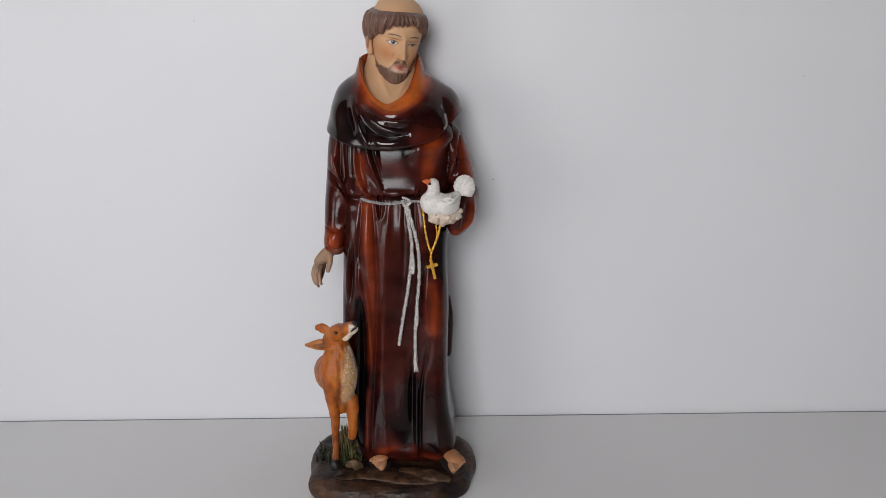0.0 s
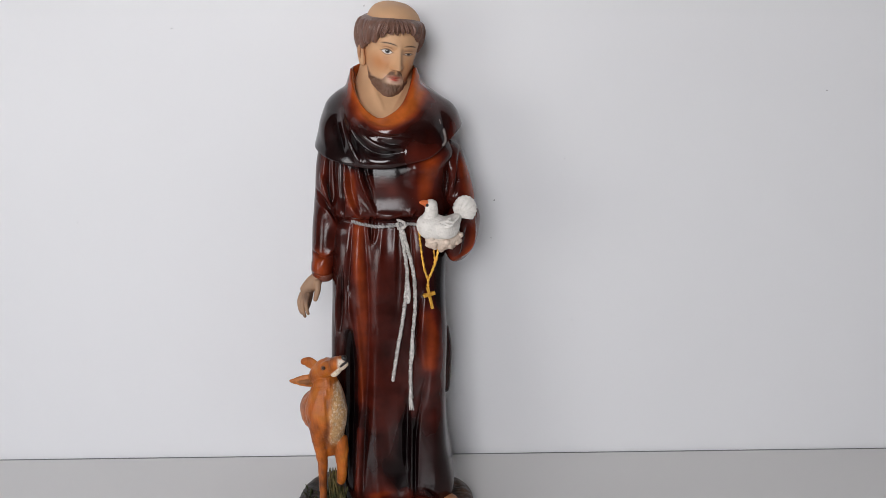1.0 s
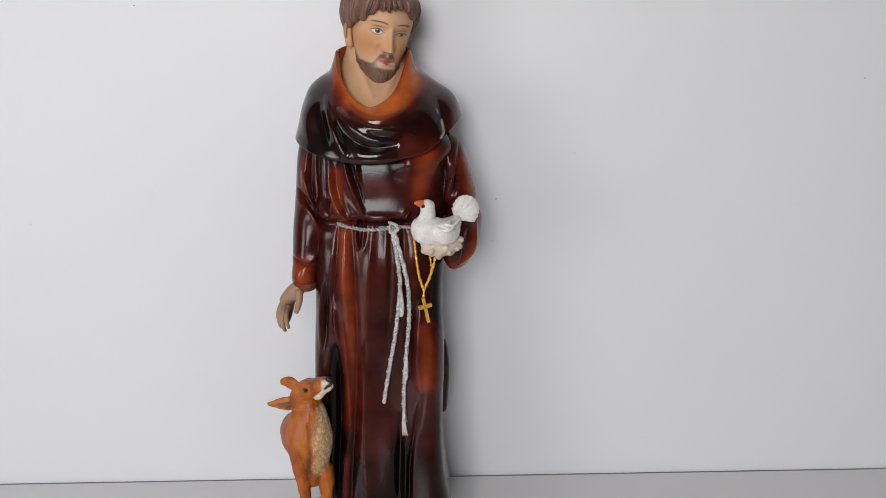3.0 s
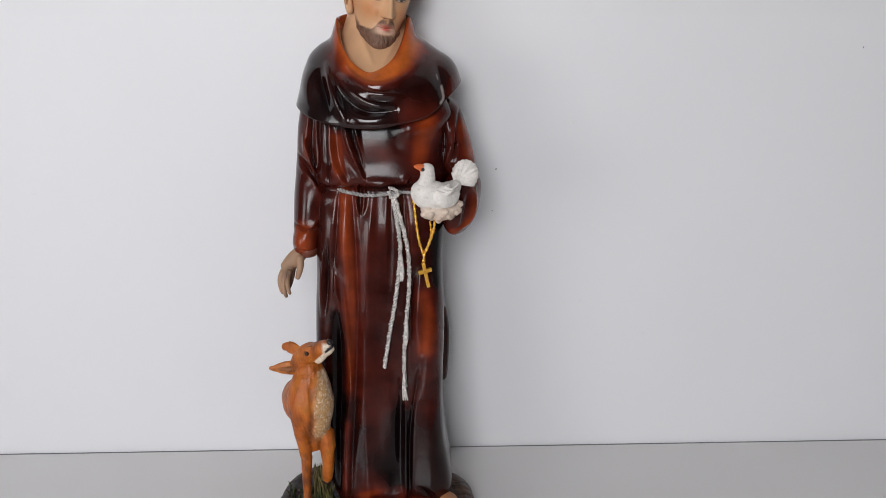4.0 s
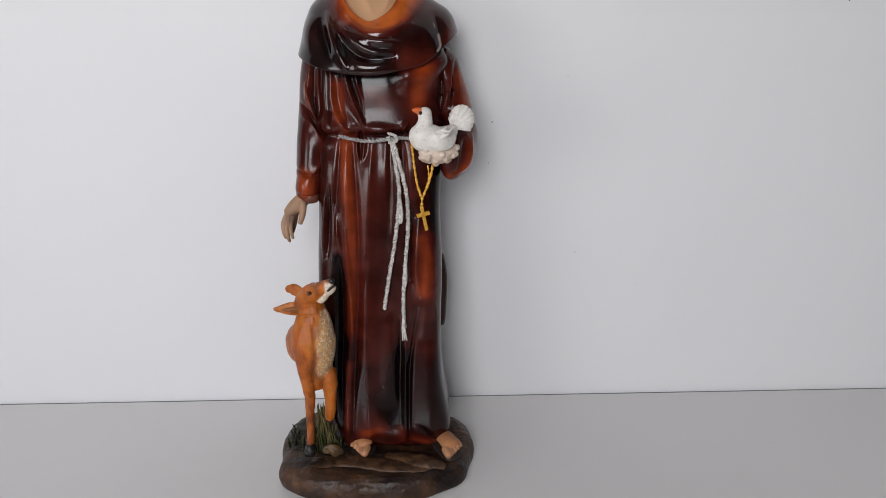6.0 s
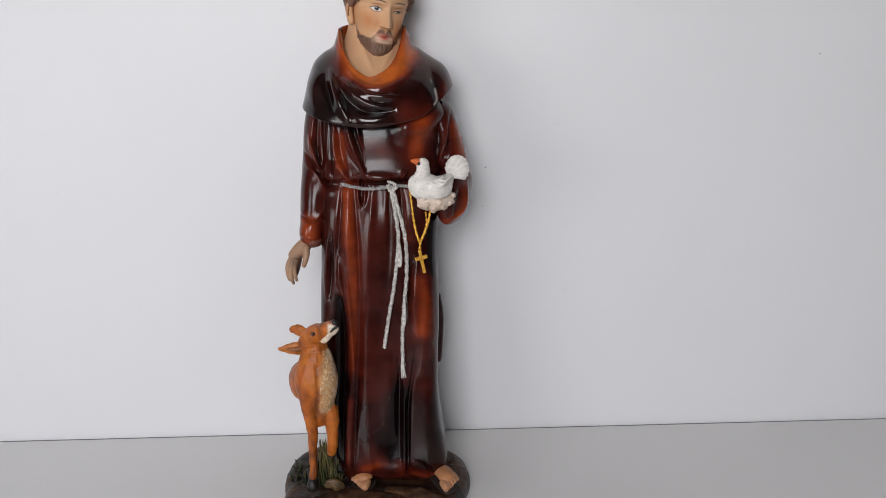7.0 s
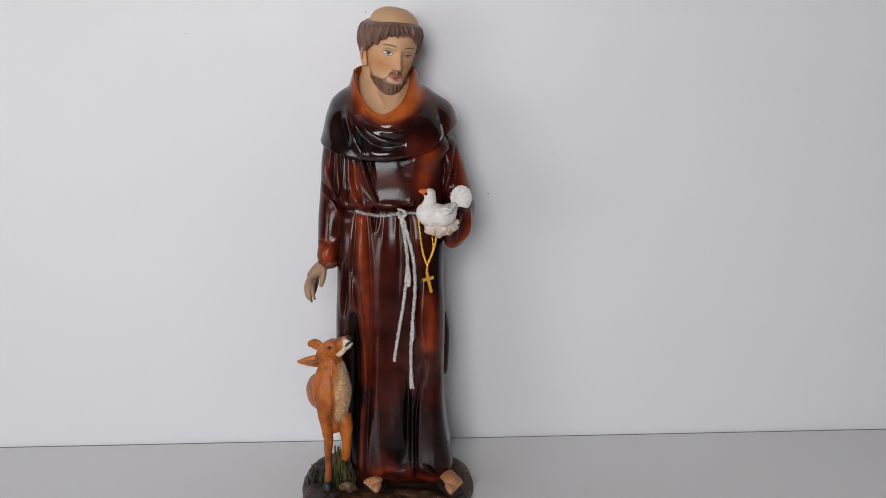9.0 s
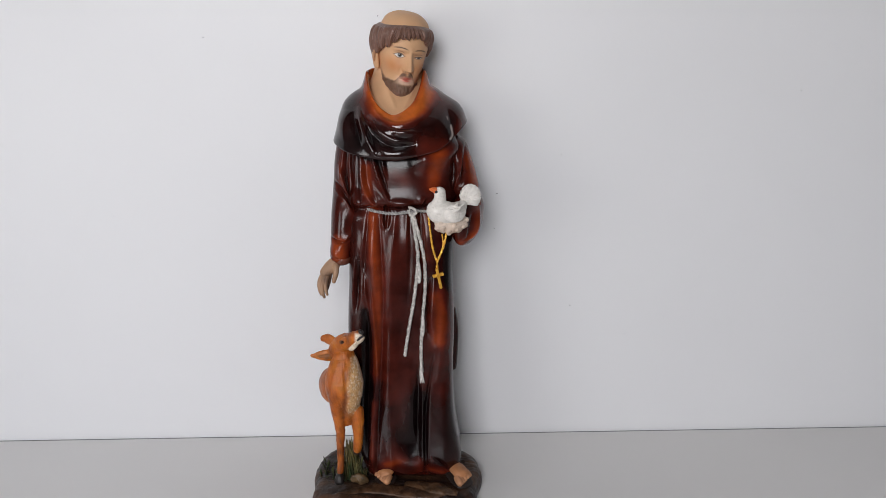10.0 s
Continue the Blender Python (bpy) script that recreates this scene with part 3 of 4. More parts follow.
# ---- the statue: sleeves ----
def sleeve(keys, lines, sprays, base, ref, seed, nv=320):
    p = tube(keys, 240, nv, ref)
    n = normals(p)
    rel = np.zeros(p.shape[:2])
    for line, depth, width in lines:
        rel += fold(p, n, line, depth, width)
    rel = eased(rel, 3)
    # relief feeds the tone, painting shade into the sleeve's creases
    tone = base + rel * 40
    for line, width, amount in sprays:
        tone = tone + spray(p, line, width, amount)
    put(p + n * (rel + 0.0002 * ripple(p, 140, seed))[..., None], airbrush_and_shade(tone + 0.05 * ripple(p, 120, seed + 1)), ROBE)


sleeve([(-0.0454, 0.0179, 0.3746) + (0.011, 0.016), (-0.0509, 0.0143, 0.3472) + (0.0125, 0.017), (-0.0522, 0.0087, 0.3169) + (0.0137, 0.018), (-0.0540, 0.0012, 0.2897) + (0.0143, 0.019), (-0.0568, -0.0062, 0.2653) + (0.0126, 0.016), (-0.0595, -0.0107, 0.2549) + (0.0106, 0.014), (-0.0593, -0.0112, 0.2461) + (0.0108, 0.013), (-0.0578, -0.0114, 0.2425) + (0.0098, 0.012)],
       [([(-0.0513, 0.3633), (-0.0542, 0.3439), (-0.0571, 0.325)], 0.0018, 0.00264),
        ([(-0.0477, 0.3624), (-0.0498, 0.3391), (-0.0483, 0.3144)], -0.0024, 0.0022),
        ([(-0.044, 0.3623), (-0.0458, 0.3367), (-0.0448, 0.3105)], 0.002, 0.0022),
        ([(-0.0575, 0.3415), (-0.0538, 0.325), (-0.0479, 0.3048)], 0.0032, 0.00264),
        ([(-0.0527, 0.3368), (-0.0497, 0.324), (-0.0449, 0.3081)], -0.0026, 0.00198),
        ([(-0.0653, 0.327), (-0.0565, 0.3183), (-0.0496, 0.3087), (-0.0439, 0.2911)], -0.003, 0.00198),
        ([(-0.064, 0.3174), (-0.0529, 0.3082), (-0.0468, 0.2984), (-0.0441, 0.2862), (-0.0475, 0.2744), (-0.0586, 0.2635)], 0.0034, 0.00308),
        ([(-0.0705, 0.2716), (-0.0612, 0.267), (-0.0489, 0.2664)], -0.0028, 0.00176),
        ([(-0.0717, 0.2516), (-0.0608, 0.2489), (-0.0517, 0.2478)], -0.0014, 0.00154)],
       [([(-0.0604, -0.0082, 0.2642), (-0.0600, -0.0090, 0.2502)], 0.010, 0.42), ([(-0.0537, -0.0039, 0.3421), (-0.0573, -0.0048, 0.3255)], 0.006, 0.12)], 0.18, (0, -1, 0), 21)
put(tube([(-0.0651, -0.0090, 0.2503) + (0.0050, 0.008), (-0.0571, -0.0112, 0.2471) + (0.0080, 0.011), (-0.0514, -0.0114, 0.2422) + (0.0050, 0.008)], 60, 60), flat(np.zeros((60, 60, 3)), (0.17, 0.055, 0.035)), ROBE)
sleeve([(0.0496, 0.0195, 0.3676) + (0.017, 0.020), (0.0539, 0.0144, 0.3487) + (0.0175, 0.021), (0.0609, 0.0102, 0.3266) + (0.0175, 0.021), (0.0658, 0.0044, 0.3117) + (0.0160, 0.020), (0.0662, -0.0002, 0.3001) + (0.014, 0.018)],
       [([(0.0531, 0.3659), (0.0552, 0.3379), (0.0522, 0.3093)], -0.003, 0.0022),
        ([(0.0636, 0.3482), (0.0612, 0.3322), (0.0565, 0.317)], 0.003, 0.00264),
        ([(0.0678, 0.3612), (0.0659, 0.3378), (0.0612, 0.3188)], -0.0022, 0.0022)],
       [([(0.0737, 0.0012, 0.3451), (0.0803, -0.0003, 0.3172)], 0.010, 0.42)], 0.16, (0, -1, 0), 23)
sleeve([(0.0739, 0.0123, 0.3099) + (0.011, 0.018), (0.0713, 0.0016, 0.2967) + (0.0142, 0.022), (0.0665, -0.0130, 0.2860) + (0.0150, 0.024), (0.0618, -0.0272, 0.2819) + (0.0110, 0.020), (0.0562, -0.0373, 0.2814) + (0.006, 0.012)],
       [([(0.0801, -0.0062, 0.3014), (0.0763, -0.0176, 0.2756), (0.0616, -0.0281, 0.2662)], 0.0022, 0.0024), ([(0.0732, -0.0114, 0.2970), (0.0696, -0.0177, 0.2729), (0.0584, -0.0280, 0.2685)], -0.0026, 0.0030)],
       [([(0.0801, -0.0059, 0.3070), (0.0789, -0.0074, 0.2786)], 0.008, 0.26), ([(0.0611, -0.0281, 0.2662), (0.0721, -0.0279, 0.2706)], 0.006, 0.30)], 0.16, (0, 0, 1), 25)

# ---- the statue: open palm at the side ----
FLESH, FLESH_WARM = (0.64, 0.375, 0.205), (0.56, 0.215, 0.070)


def limb(keys, colour, slot, nu=36, nv=60, ref=(0, -1, 0), lump=0.0, seed=1, spread=0.08):
    p = tube(keys, nu, nv, ref)
    if lump:
        p = p + normals(p) * (lump * ripple(p, 500, seed))[..., None]
    c = flat(p, colour) * (1 + spread * ripple(p, 220, seed + 2))[..., None]
    put(p, c, slot)
    return p


def ball(c, rad, colour, slot):
    a = np.linspace(0.02, np.pi - 0.02, 12)[:, None]
    u = np.linspace(0, 2 * np.pi, 16, endpoint=False)[None]
    p = np.stack([np.sin(a) * np.cos(u), np.sin(a) * np.sin(u), -np.cos(a) + 0 * u], 2) * rad + np.array(c)
    put(p, flat(p, colour), slot)


BROWN_FLESH = (0.36, 0.215, 0.13)
mark = len(PIECES)
limb([(-0.0586, -0.0108, 0.2538) + (0.0055, 0.005), (-0.0633, -0.0132, 0.2459) + (0.0060, 0.005), (-0.0693, -0.0156, 0.2395) + (0.0068, 0.0048), (-0.0752, -0.0179, 0.2340) + (0.0056, 0.0042), (-0.0781, -0.0181, 0.2307) + (0.0040, 0.0036)], BROWN_FLESH, SKIN)
for keys in ([(-0.0780, -0.0160, 0.2323) + (0.0030,), (-0.0811, -0.0194, 0.2248) + (0.0026,), (-0.0809, -0.0208, 0.2169) + (0.0022,), (-0.0789, -0.0211, 0.2111) + (0.0016,)],
             [(-0.0751, -0.0190, 0.2324) + (0.0030,), (-0.0778, -0.0224, 0.2240) + (0.0026,), (-0.0776, -0.0239, 0.2157) + (0.0022,), (-0.0759, -0.0233, 0.2089) + (0.0016,)],
             [(-0.0722, -0.0219, 0.2331) + (0.0028,), (-0.0740, -0.0254, 0.2251) + (0.0024,), (-0.0737, -0.0267, 0.2183) + (0.0020,), (-0.0724, -0.0261, 0.2126) + (0.0015,)],
             [(-0.0641, -0.0173, 0.2444) + (0.0044,), (-0.0636, -0.0208, 0.2359) + (0.0034,), (-0.0651, -0.0221, 0.2296) + (0.0029,), (-0.0668, -0.0224, 0.2243) + (0.0021,)]):
    limb([(*k[:3], k[3] * 0.84) for k in keys], BROWN_FLESH, SKIN, 20, 30)

# dark piece in the palm between thumb and fingers
limb([(-0.0712, -0.0185, 0.2378) + (0.0040, 0.0030), (-0.0731, -0.0185, 0.2298) + (0.0046, 0.0030), (-0.0756, -0.0185, 0.2196) + (0.0040, 0.0026), (-0.0765, -0.0185, 0.2135) + (0.0020, 0.0016)], (0.11, 0.056, 0.036), SKIN, 24, 30)


def palm_tone(p, col):
    # darker in the palm's middle and towards the fingertips
    c = (-0.0737, -0.0201, 0.2299)
    f = np.exp(-((p[:, 0] - c[0]) / 0.0042) ** 2 - ((p[:, 2] - c[2]) / 0.0052) ** 2)
    tips = step(-p[:, 2], -(-0.0745, -0.0208, 0.2164)[2], -(-0.0748, -0.0212, 0.2105)[2])
    return 0 * f, blend(blend(col, (0.10, 0.052, 0.032), 0.85 * f), (0.16, 0.09, 0.06), 0.6 * tips)


fuse(mark, SKIN, 0.00042, 1, palm_tone)

# ---- the statue: head ----
HEAD = pose(0.0058, 0.028, 0.4450, 14, 9, 21) @ Matrix.Scale(1.03, 4)


def placed(p, m=HEAD):
    a = np.array(m)
    return p @ a[:3, :3].T + a[:3, 3]


def dense_front(u):
    return u - 0.55 * np.cos(u)


head = shell([
    (-0.004, 0.004, -0.0200, -0.010, -0.0362, -0.0355, -0.0362),
    (-0.0098, 0.0098, -0.0250, 0.000, -0.0330, -0.0325, -0.0330),
    (-0.0142, 0.0142, -0.0268, 0.010, -0.0260, -0.0260, -0.0260),
    (-0.0178, 0.0178, -0.0270, 0.018, -0.0170, -0.0170, -0.0170),
    (-0.0208, 0.0208, -0.0270, 0.024, -0.0070, -0.0070, -0.0070),
    (-0.0228, 0.0228, -0.0268, 0.029, 0.0040, 0.0040, 0.0040),
    (-0.0240, 0.0240, -0.0270, 0.031, 0.0150, 0.0150, 0.0150),
    (-0.0228, 0.0228, -0.0252, 0.030, 0.0250, 0.0250, 0.0250),
    (-0.0192, 0.0192, -0.0205, 0.025, 0.0332, 0.0332, 0.0332),
    (-0.0112, 0.0112, -0.0112, 0.014, 0.0388, 0.0388, 0.0388),
    (-0.0004, 0.0004, -0.0004, 0.0004, 0.0408, 0.0408, 0.0408),
], 420, 420, 2.1, dense=dense_front)
X, Y, Z = head[..., 0], head[..., 1], head[..., 2]
front = step(-Y, 0.004, 0.016)


def dab(x, z, sx, sz):
    return np.exp(-((X - x) / sx) ** 2 - ((Z - z) / sz) ** 2)


nose_t = np.clip((0.0080 - Z) / 0.0155, 0, 1)
nose = (0.0016 + 0.0072 * nose_t ** 1.1) * np.exp(-(np.abs(X) / (0.0021 + 0.0015 * nose_t)) ** 2.4) * step(Z, -0.0104, -0.0078) * step(-Z, -0.0150, -0.0040)
bulge = nose + 0.0018 * (dab(0.0038, -0.0074, 0.0016, 0.0019) + dab(-0.0038, -0.0074, 0.0016, 0.0019)) - 0.0008 * (dab(0.0066, -0.0085, 0.0018, 0.0030) + dab(-0.0066, -0.0085, 0.0018, 0.0030))
for s in (-1, 1):
    bulge += -0.0042 * dab(s * 0.0090, 0.0035, 0.0060, 0.0040) + 0.0026 * dab(s * 0.0095, 0.0035, 0.0036, 0.0024)
    bulge += 0.0017 * dab(s * 0.0100, 0.0092, 0.0075, 0.0020) + 0.0012 * dab(s * 0.0130, -0.0060, 0.0060, 0.0060)
    bulge += 0.0006 * np.exp(-((Z - 0.0053 - 0.0 * X) / 0.0007) ** 2) * np.exp(-((X - s * 0.0095) / 0.0042) ** 4)
bulge += 0.0016 * dab(0, -0.0160, 0.0048, 0.0012) + 0.0018 * dab(0, -0.0190, 0.0042, 0.0013) - 0.0008 * dab(0, -0.0175, 0.0060, 0.0006)
bulge += 0.0024 * dab(0, -0.0300, 0.0080, 0.0050) - 0.0010 * dab(0, -0.0228, 0.0060, 0.0020)
line = -0.0108 - 0.0092 * step(np.abs(X), 0.0035, 0.0105) + 0.0080 * step(np.abs(X), 0.0155, 0.0205)
beard = step(line - Z, -0.0008, 0.0012) * step(-Y, -0.003, 0.009)
bare = np.exp(-((X / 0.0082) ** 4) - ((Z + 0.0192 - 14 * X ** 2) / 0.0037) ** 4) + 0.8 * np.exp(-((X / 0.0014) ** 2) - ((Z + 0.0120) / 0.0022) ** 2)
beard = beard * (1 - np.clip(bare, 0, 1))
curl = 0.7 * ripple(head * np.array([1, 0.6, 0.5]), 1100, 31) + 0.5 * ripple(head * np.array([1, 0.6, 0.4]), 2300, 33)
skin = flat(head, FLESH)
for s in (-1, 1):
    skin = blend(skin, FLESH_WARM, 0.80 * dab(s * 0.0135, -0.0065, 0.0085, 0.0075))
    lid = (0.0020 if s < 0 else 0.0008) * np.clip(1 - ((X - s * 0.0095) / 0.0045) ** 2, 0, 1)
    e = step(lid - np.abs(Z - 0.0035), 0.0, 0.0004)
    ex, ez = X - s * 0.0095 - 0.0002, Z - 0.0040
    skin = blend(skin, (0.68, 0.65, 0.62), e)
    skin = blend(skin, (0.085, 0.085, 0.08), step(0.0019 - np.hypot(ex, ez), -0.0002, 0.0003) * e)
    skin = blend(skin, (0.012, 0.012, 0.012), step(0.0011 - np.hypot(ex, ez), -0.0002, 0.0003) * e)
    # small white dot: the eye's glint painted on
    skin = blend(skin, (0.80, 0.80, 0.80), step(0.0004 - np.hypot(ex + 0.0006, ez - 0.0006), -0.0002, 0.0002) * e)
    skin = blend(skin, (0.030, 0.014, 0.010), 0.98 * np.exp(-((Z - 0.0035 - lid - 0.0002) / 0.0005) ** 2) * np.exp(-((X - s * 0.0095) / 0.0050) ** 6))
    skin = blend(skin, (0.22, 0.10, 0.055), 0.8 * np.exp(-((Z - 0.0035 + lid + 0.0002) / 0.0004) ** 2) * np.exp(-((X - s * 0.0095) / 0.0045) ** 6))
    skin = blend(skin, (0.24, 0.11, 0.06), 0.6 * np.exp(-((Z - 0.0058 - lid) / 0.0005) ** 2) * np.exp(-((X - s * 0.0095) / 0.0045) ** 6))
    skin = blend(skin, (0.040, 0.016, 0.010), 0.98 * np.exp(-((Z - 0.0112 + 28 * (X - s * 0.0090) ** 2) / 0.00056) ** 2) * np.exp(-((X - s * 0.0095) / 0.0060) ** 6))
    # dark nostrils painted on the surface, no hollow is modelled
    skin = blend(skin, (0.10, 0.035, 0.018), 0.8 * dab(s * 0.0024, -0.0099, 0.0013, 0.0006))
skin = blend(skin, (0.78, 0.56, 0.43), 0.95 * np.clip(bare, 0, 1) * step(-Z, 0.0138, 0.0152))
skin = blend(skin, (0.50, 0.045, 0.025), np.clip(dab(0, -0.0160, 0.0052, 0.0010) + dab(0, -0.0182, 0.0042, 0.0011), 0, 1) * 0.92)
skin = blend(skin, (0.12, 0.015, 0.010), 0.7 * dab(0, -0.0171, 0.0048, 0.0004))
skin = blend(skin, (0.125, 0.066, 0.046), beard * (0.92 + 0.08 * curl))
skin = skin * (1 + 0.5 * beard * curl)[..., None]
head = head.copy()
head[..., 1] -= bulge * front
head = head + normals(head) * (beard * (0.0011 + 0.0010 * curl))[..., None]
put(placed(head), skin, SKIN)
# the ear that shows beside the hair
for s in (-1,):
    put(placed(tube([(s * 0.0206, 0.002, -0.017, 0.0026, 0.003), (s * 0.0224, 0.003, -0.012, 0.0030, 0.0046), (s * 0.0242, 0.005, -0.005, 0.0030, 0.0060), (s * 0.0242, 0.006, 0.001, 0.0028, 0.0054), (s * 0.0229, 0.006, 0.0050, 0.0015, 0.003)], 32, 40)), flat(np.zeros((40, 32, 3)), FLESH), SKIN)
# darker inset on the ear, its inner shade given as colour
put(placed(tube([(-0.0262, -0.0010, -0.010, 0.0008, 0.001), (-0.0272, 0.0005, -0.004, 0.0011, 0.0026), (-0.0268, 0.0015, 0.002, 0.0009, 0.002)], 20, 30)), flat(np.zeros((30, 20, 3)), (0.46, 0.23, 0.115)), SKIN)
# fringe of hair round the bald crown
WREATH = pose(0.0058, 0.028, 0.4450, 12, 3.5, 21) @ Matrix.Scale(1.03, 4)
hair = shell([
    (-0.0238, 0.0238, -0.0262, 0.031, -0.0010, 0.0205, -0.018),
    (-0.0262, 0.0262, -0.0292, 0.034, 0.0000, 0.0206, -0.016),
    (-0.0286, 0.0286, -0.0312, 0.037, 0.0080, 0.0215, -0.006),
    (-0.0290, 0.0290, -0.0312, 0.037, 0.0165, 0.0248, 0.006),
    (-0.0270, 0.0270, -0.0290, 0.034, 0.0238, 0.0285, 0.018),
    (-0.0226, 0.0226, -0.0240, 0.028, 0.0272, 0.0312, 0.026),
], 760, 150, 2.1, dense=mostly_front)
u = mostly_front(np.linspace(0, 2 * np.pi, 760, endpoint=False))[None, :]
v = np.linspace(0, 1, 150)[:, None]
# clumped locks: broad ones with strands on them, bent and of uneven width
bend = ripple(hair * np.array([1, 1, 0.5]), 180, 61)
sweep = 15 * u + 1.9 * bend + 3.0 * v * np.sin(4 * u + 1 + bend)
clump = np.abs(np.sin(sweep)) ** 0.6 - 0.55
strand = np.sin(4.3 * sweep + 2 * bend + 3 * v) + 0.6 * np.sin(9.1 * sweep - 4 * bend)
lock = 0.75 * clump + 0.13 * strand
hair = hair + normals(hair) * ((0.0030 * lock + 0.0010 * bend) * np.sin(np.pi * np.clip(v * 1.12, 0, 1)) ** 0.7)[..., None]
hair[..., 2] += (1 - v) ** 2 * (0.0016 * np.sin(9 * u + 1) - 0.0042 * np.clip(clump, -0.2, 1) + 0.0014 * bend + 0.0022)
hair[..., 2] -= (1 - v) ** 1.5 * 0.0055 * np.exp(-((u + 1.33) / 0.085) ** 2)
put(placed(hair, WREATH), flat(hair, (0.150, 0.076, 0.054)) * (1 + 0.55 * lock[..., None]), HAIR)
# neck and breast in the opening of the hood
neck = shell([
    (-0.0318, 0.0308, -0.0116, 0.0484, 0.3818, 0.3777, 0.3879),
    (-0.0308, 0.0288, -0.0057, 0.0513, 0.3981, 0.3899, 0.4022),
    (-0.0298, 0.0278, 0.0060, 0.0600, 0.4124, 0.4042, 0.4186),
    (-0.0247, 0.0257, 0.0178, 0.0628, 0.4268, 0.4206, 0.4288),
    (-0.0185, 0.0247, 0.0238, 0.0578, 0.4452, 0.4391, 0.4452),
], 120, 100)
n = normals(neck)
rel = fold(neck, n, [(-0.0116, 0.0103, 0.4183), (0.0007, -0.0061, 0.3932)], 0.0018, 0.003) + fold(neck, n, [(0.0210, 0.0102, 0.4179), (0.0071, -0.0061, 0.3931)], 0.0015, 0.003)
put(neck + n * rel[..., None], flat(neck, FLESH) * (1 + 0.05 * ripple(neck, 120, 40))[..., None], SKIN)


# ---- the statue: cord ----
def cord(keys, radius, pitch, colour, slot=ROPE, strands=2, step_len=0.0007):
    r0, length = even(keys, 8)
    nv = max(20, int(length / step_len))
    r, length = even(keys, nv)
    t = np.gradient(r[:, :3], axis=0)
    t /= np.linalg.norm(t, axis=1)[:, None]
    ref = np.array((0.05, -1, 0.1))
    n2 = ref - t * (t @ ref)[:, None]
    n2 /= np.linalg.norm(n2, axis=1)[:, None]
    n1 = np.cross(n2, t)
    d = np.linspace(0, length, nv)
    for k in range(strands):
        a = 2 * np.pi * (d / pitch + k / strands)
        wob = 1 + 0.55 * np.sin(d * 900 + 2 * k) * np.sin(d * 310) + 0.25 * np.sin(d * 1730 + k)
        c = r[:, :3] + (radius * 0.55 * wob)[:, None] * (np.cos(a)[:, None] * n1 + np.sin(a)[:, None] * n2)
        p = tube([(*q, radius * 0.62) for q in c], 12, nv)
        put(p, flat(p, colour) * (1 + 0.2 * ripple(p, 700, 50 + k))[..., None], slot)


CORD = (0.55, 0.52, 0.49)
cord([(-0.0382, -0.0082, 0.3005), (-0.0294, -0.0183, 0.2989), (-0.0179, -0.0244, 0.2969), (-0.0014, -0.0265, 0.2955), (0.0124, -0.0274, 0.2972), (0.0217, -0.0273, 0.2982), (0.0303, -0.0264, 0.2968)], 0.0014, 0.0062, (0.36, 0.34, 0.33))
cord([(0.0110, -0.0291, 0.3022), (0.0154, -0.0312, 0.3015), (0.0185, -0.0304, 0.2968), (0.0130, -0.0305, 0.2947), (0.0110, -0.0302, 0.3002)], 0.0013, 0.005, CORD)
cord([(0.0136, -0.0294, 0.2966), (0.0161, -0.0341, 0.2838), (0.0180, -0.0359, 0.2702), (0.0193, -0.0368, 0.2533), (0.0171, -0.0390, 0.2309), (0.0139, -0.0423, 0.2086), (0.0094, -0.0445, 0.1856), (0.0042, -0.0472, 0.1551)], 0.00155, 0.0052, CORD)
cord([(0.0152, -0.0294, 0.2966), (0.0193, -0.0343, 0.2810), (0.0233, -0.0362, 0.2645), (0.0257, -0.0371, 0.2476), (0.0258, -0.0394, 0.2251), (0.0237, -0.0416, 0.2023), (0.0215, -0.0439, 0.1791), (0.0204, -0.0452, 0.1552), (0.0212, -0.0472, 0.1375)], 0.00155, 0.0052, CORD)
for dx in (-2, 0, 2):
    limb([(0.0205, -0.0463, 0.1545) + (0.0008,), ((0.0202, -0.0490, 0.1415)[0] + dx * 0.0004, -0.054, (0.0202, -0.0490, 0.1415)[2], 0.0008), ((0.0211, -0.0497, 0.1287)[0] + dx * 0.0009, -0.054, (0.0211, -0.0497, 0.1287)[2], 0.0006)], CORD, ROPE, 10, 20)
for dx in (-1, 1):
    limb([(0.0194, -0.0388, 0.2539) + (0.0010,), ((0.0207, -0.0405, 0.2401)[0] + dx * 0.0005, -0.051, (0.0207, -0.0405, 0.2401)[2], 0.0014), ((0.0200, -0.0410, 0.2316)[0] + dx * 0.0006, -0.051, (0.0200, -0.0410, 0.2316)[2], 0.0007)], CORD, ROPE, 10, 20)
    limb([(0.0232, -0.0436, 0.2030) + (0.0010,), ((0.0229, -0.0455, 0.1859)[0] + dx * 0.0006, -0.053, (0.0229, -0.0455, 0.1859)[2], 0.0012), ((0.0216, -0.0460, 0.1770)[0] + dx * 0.0008, -0.053, (0.0216, -0.0460, 0.1770)[2], 0.0007)], CORD, ROPE, 10, 20)

# ---- the statue: dove on its nest ----
WHITE, CREAM = (0.76, 0.72, 0.67), (0.72, 0.59, 0.49)
mark = len(PIECES)
dove = tube([(0.0303, -0.0501, 0.3034) + (0.0035, 0.003), (0.0333, -0.0521, 0.3035) + (0.0085, 0.007), (0.0405, -0.0541, 0.3027) + (0.0112, 0.0105), (0.0518, -0.0512, 0.3009) + (0.0100, 0.0105), (0.0601, -0.0440, 0.3042) + (0.0066, 0.008), (0.0649, -0.0397, 0.3092) + (0.0035, 0.005)], 90, 120)
put(dove, flat(dove, WHITE), DOVE)
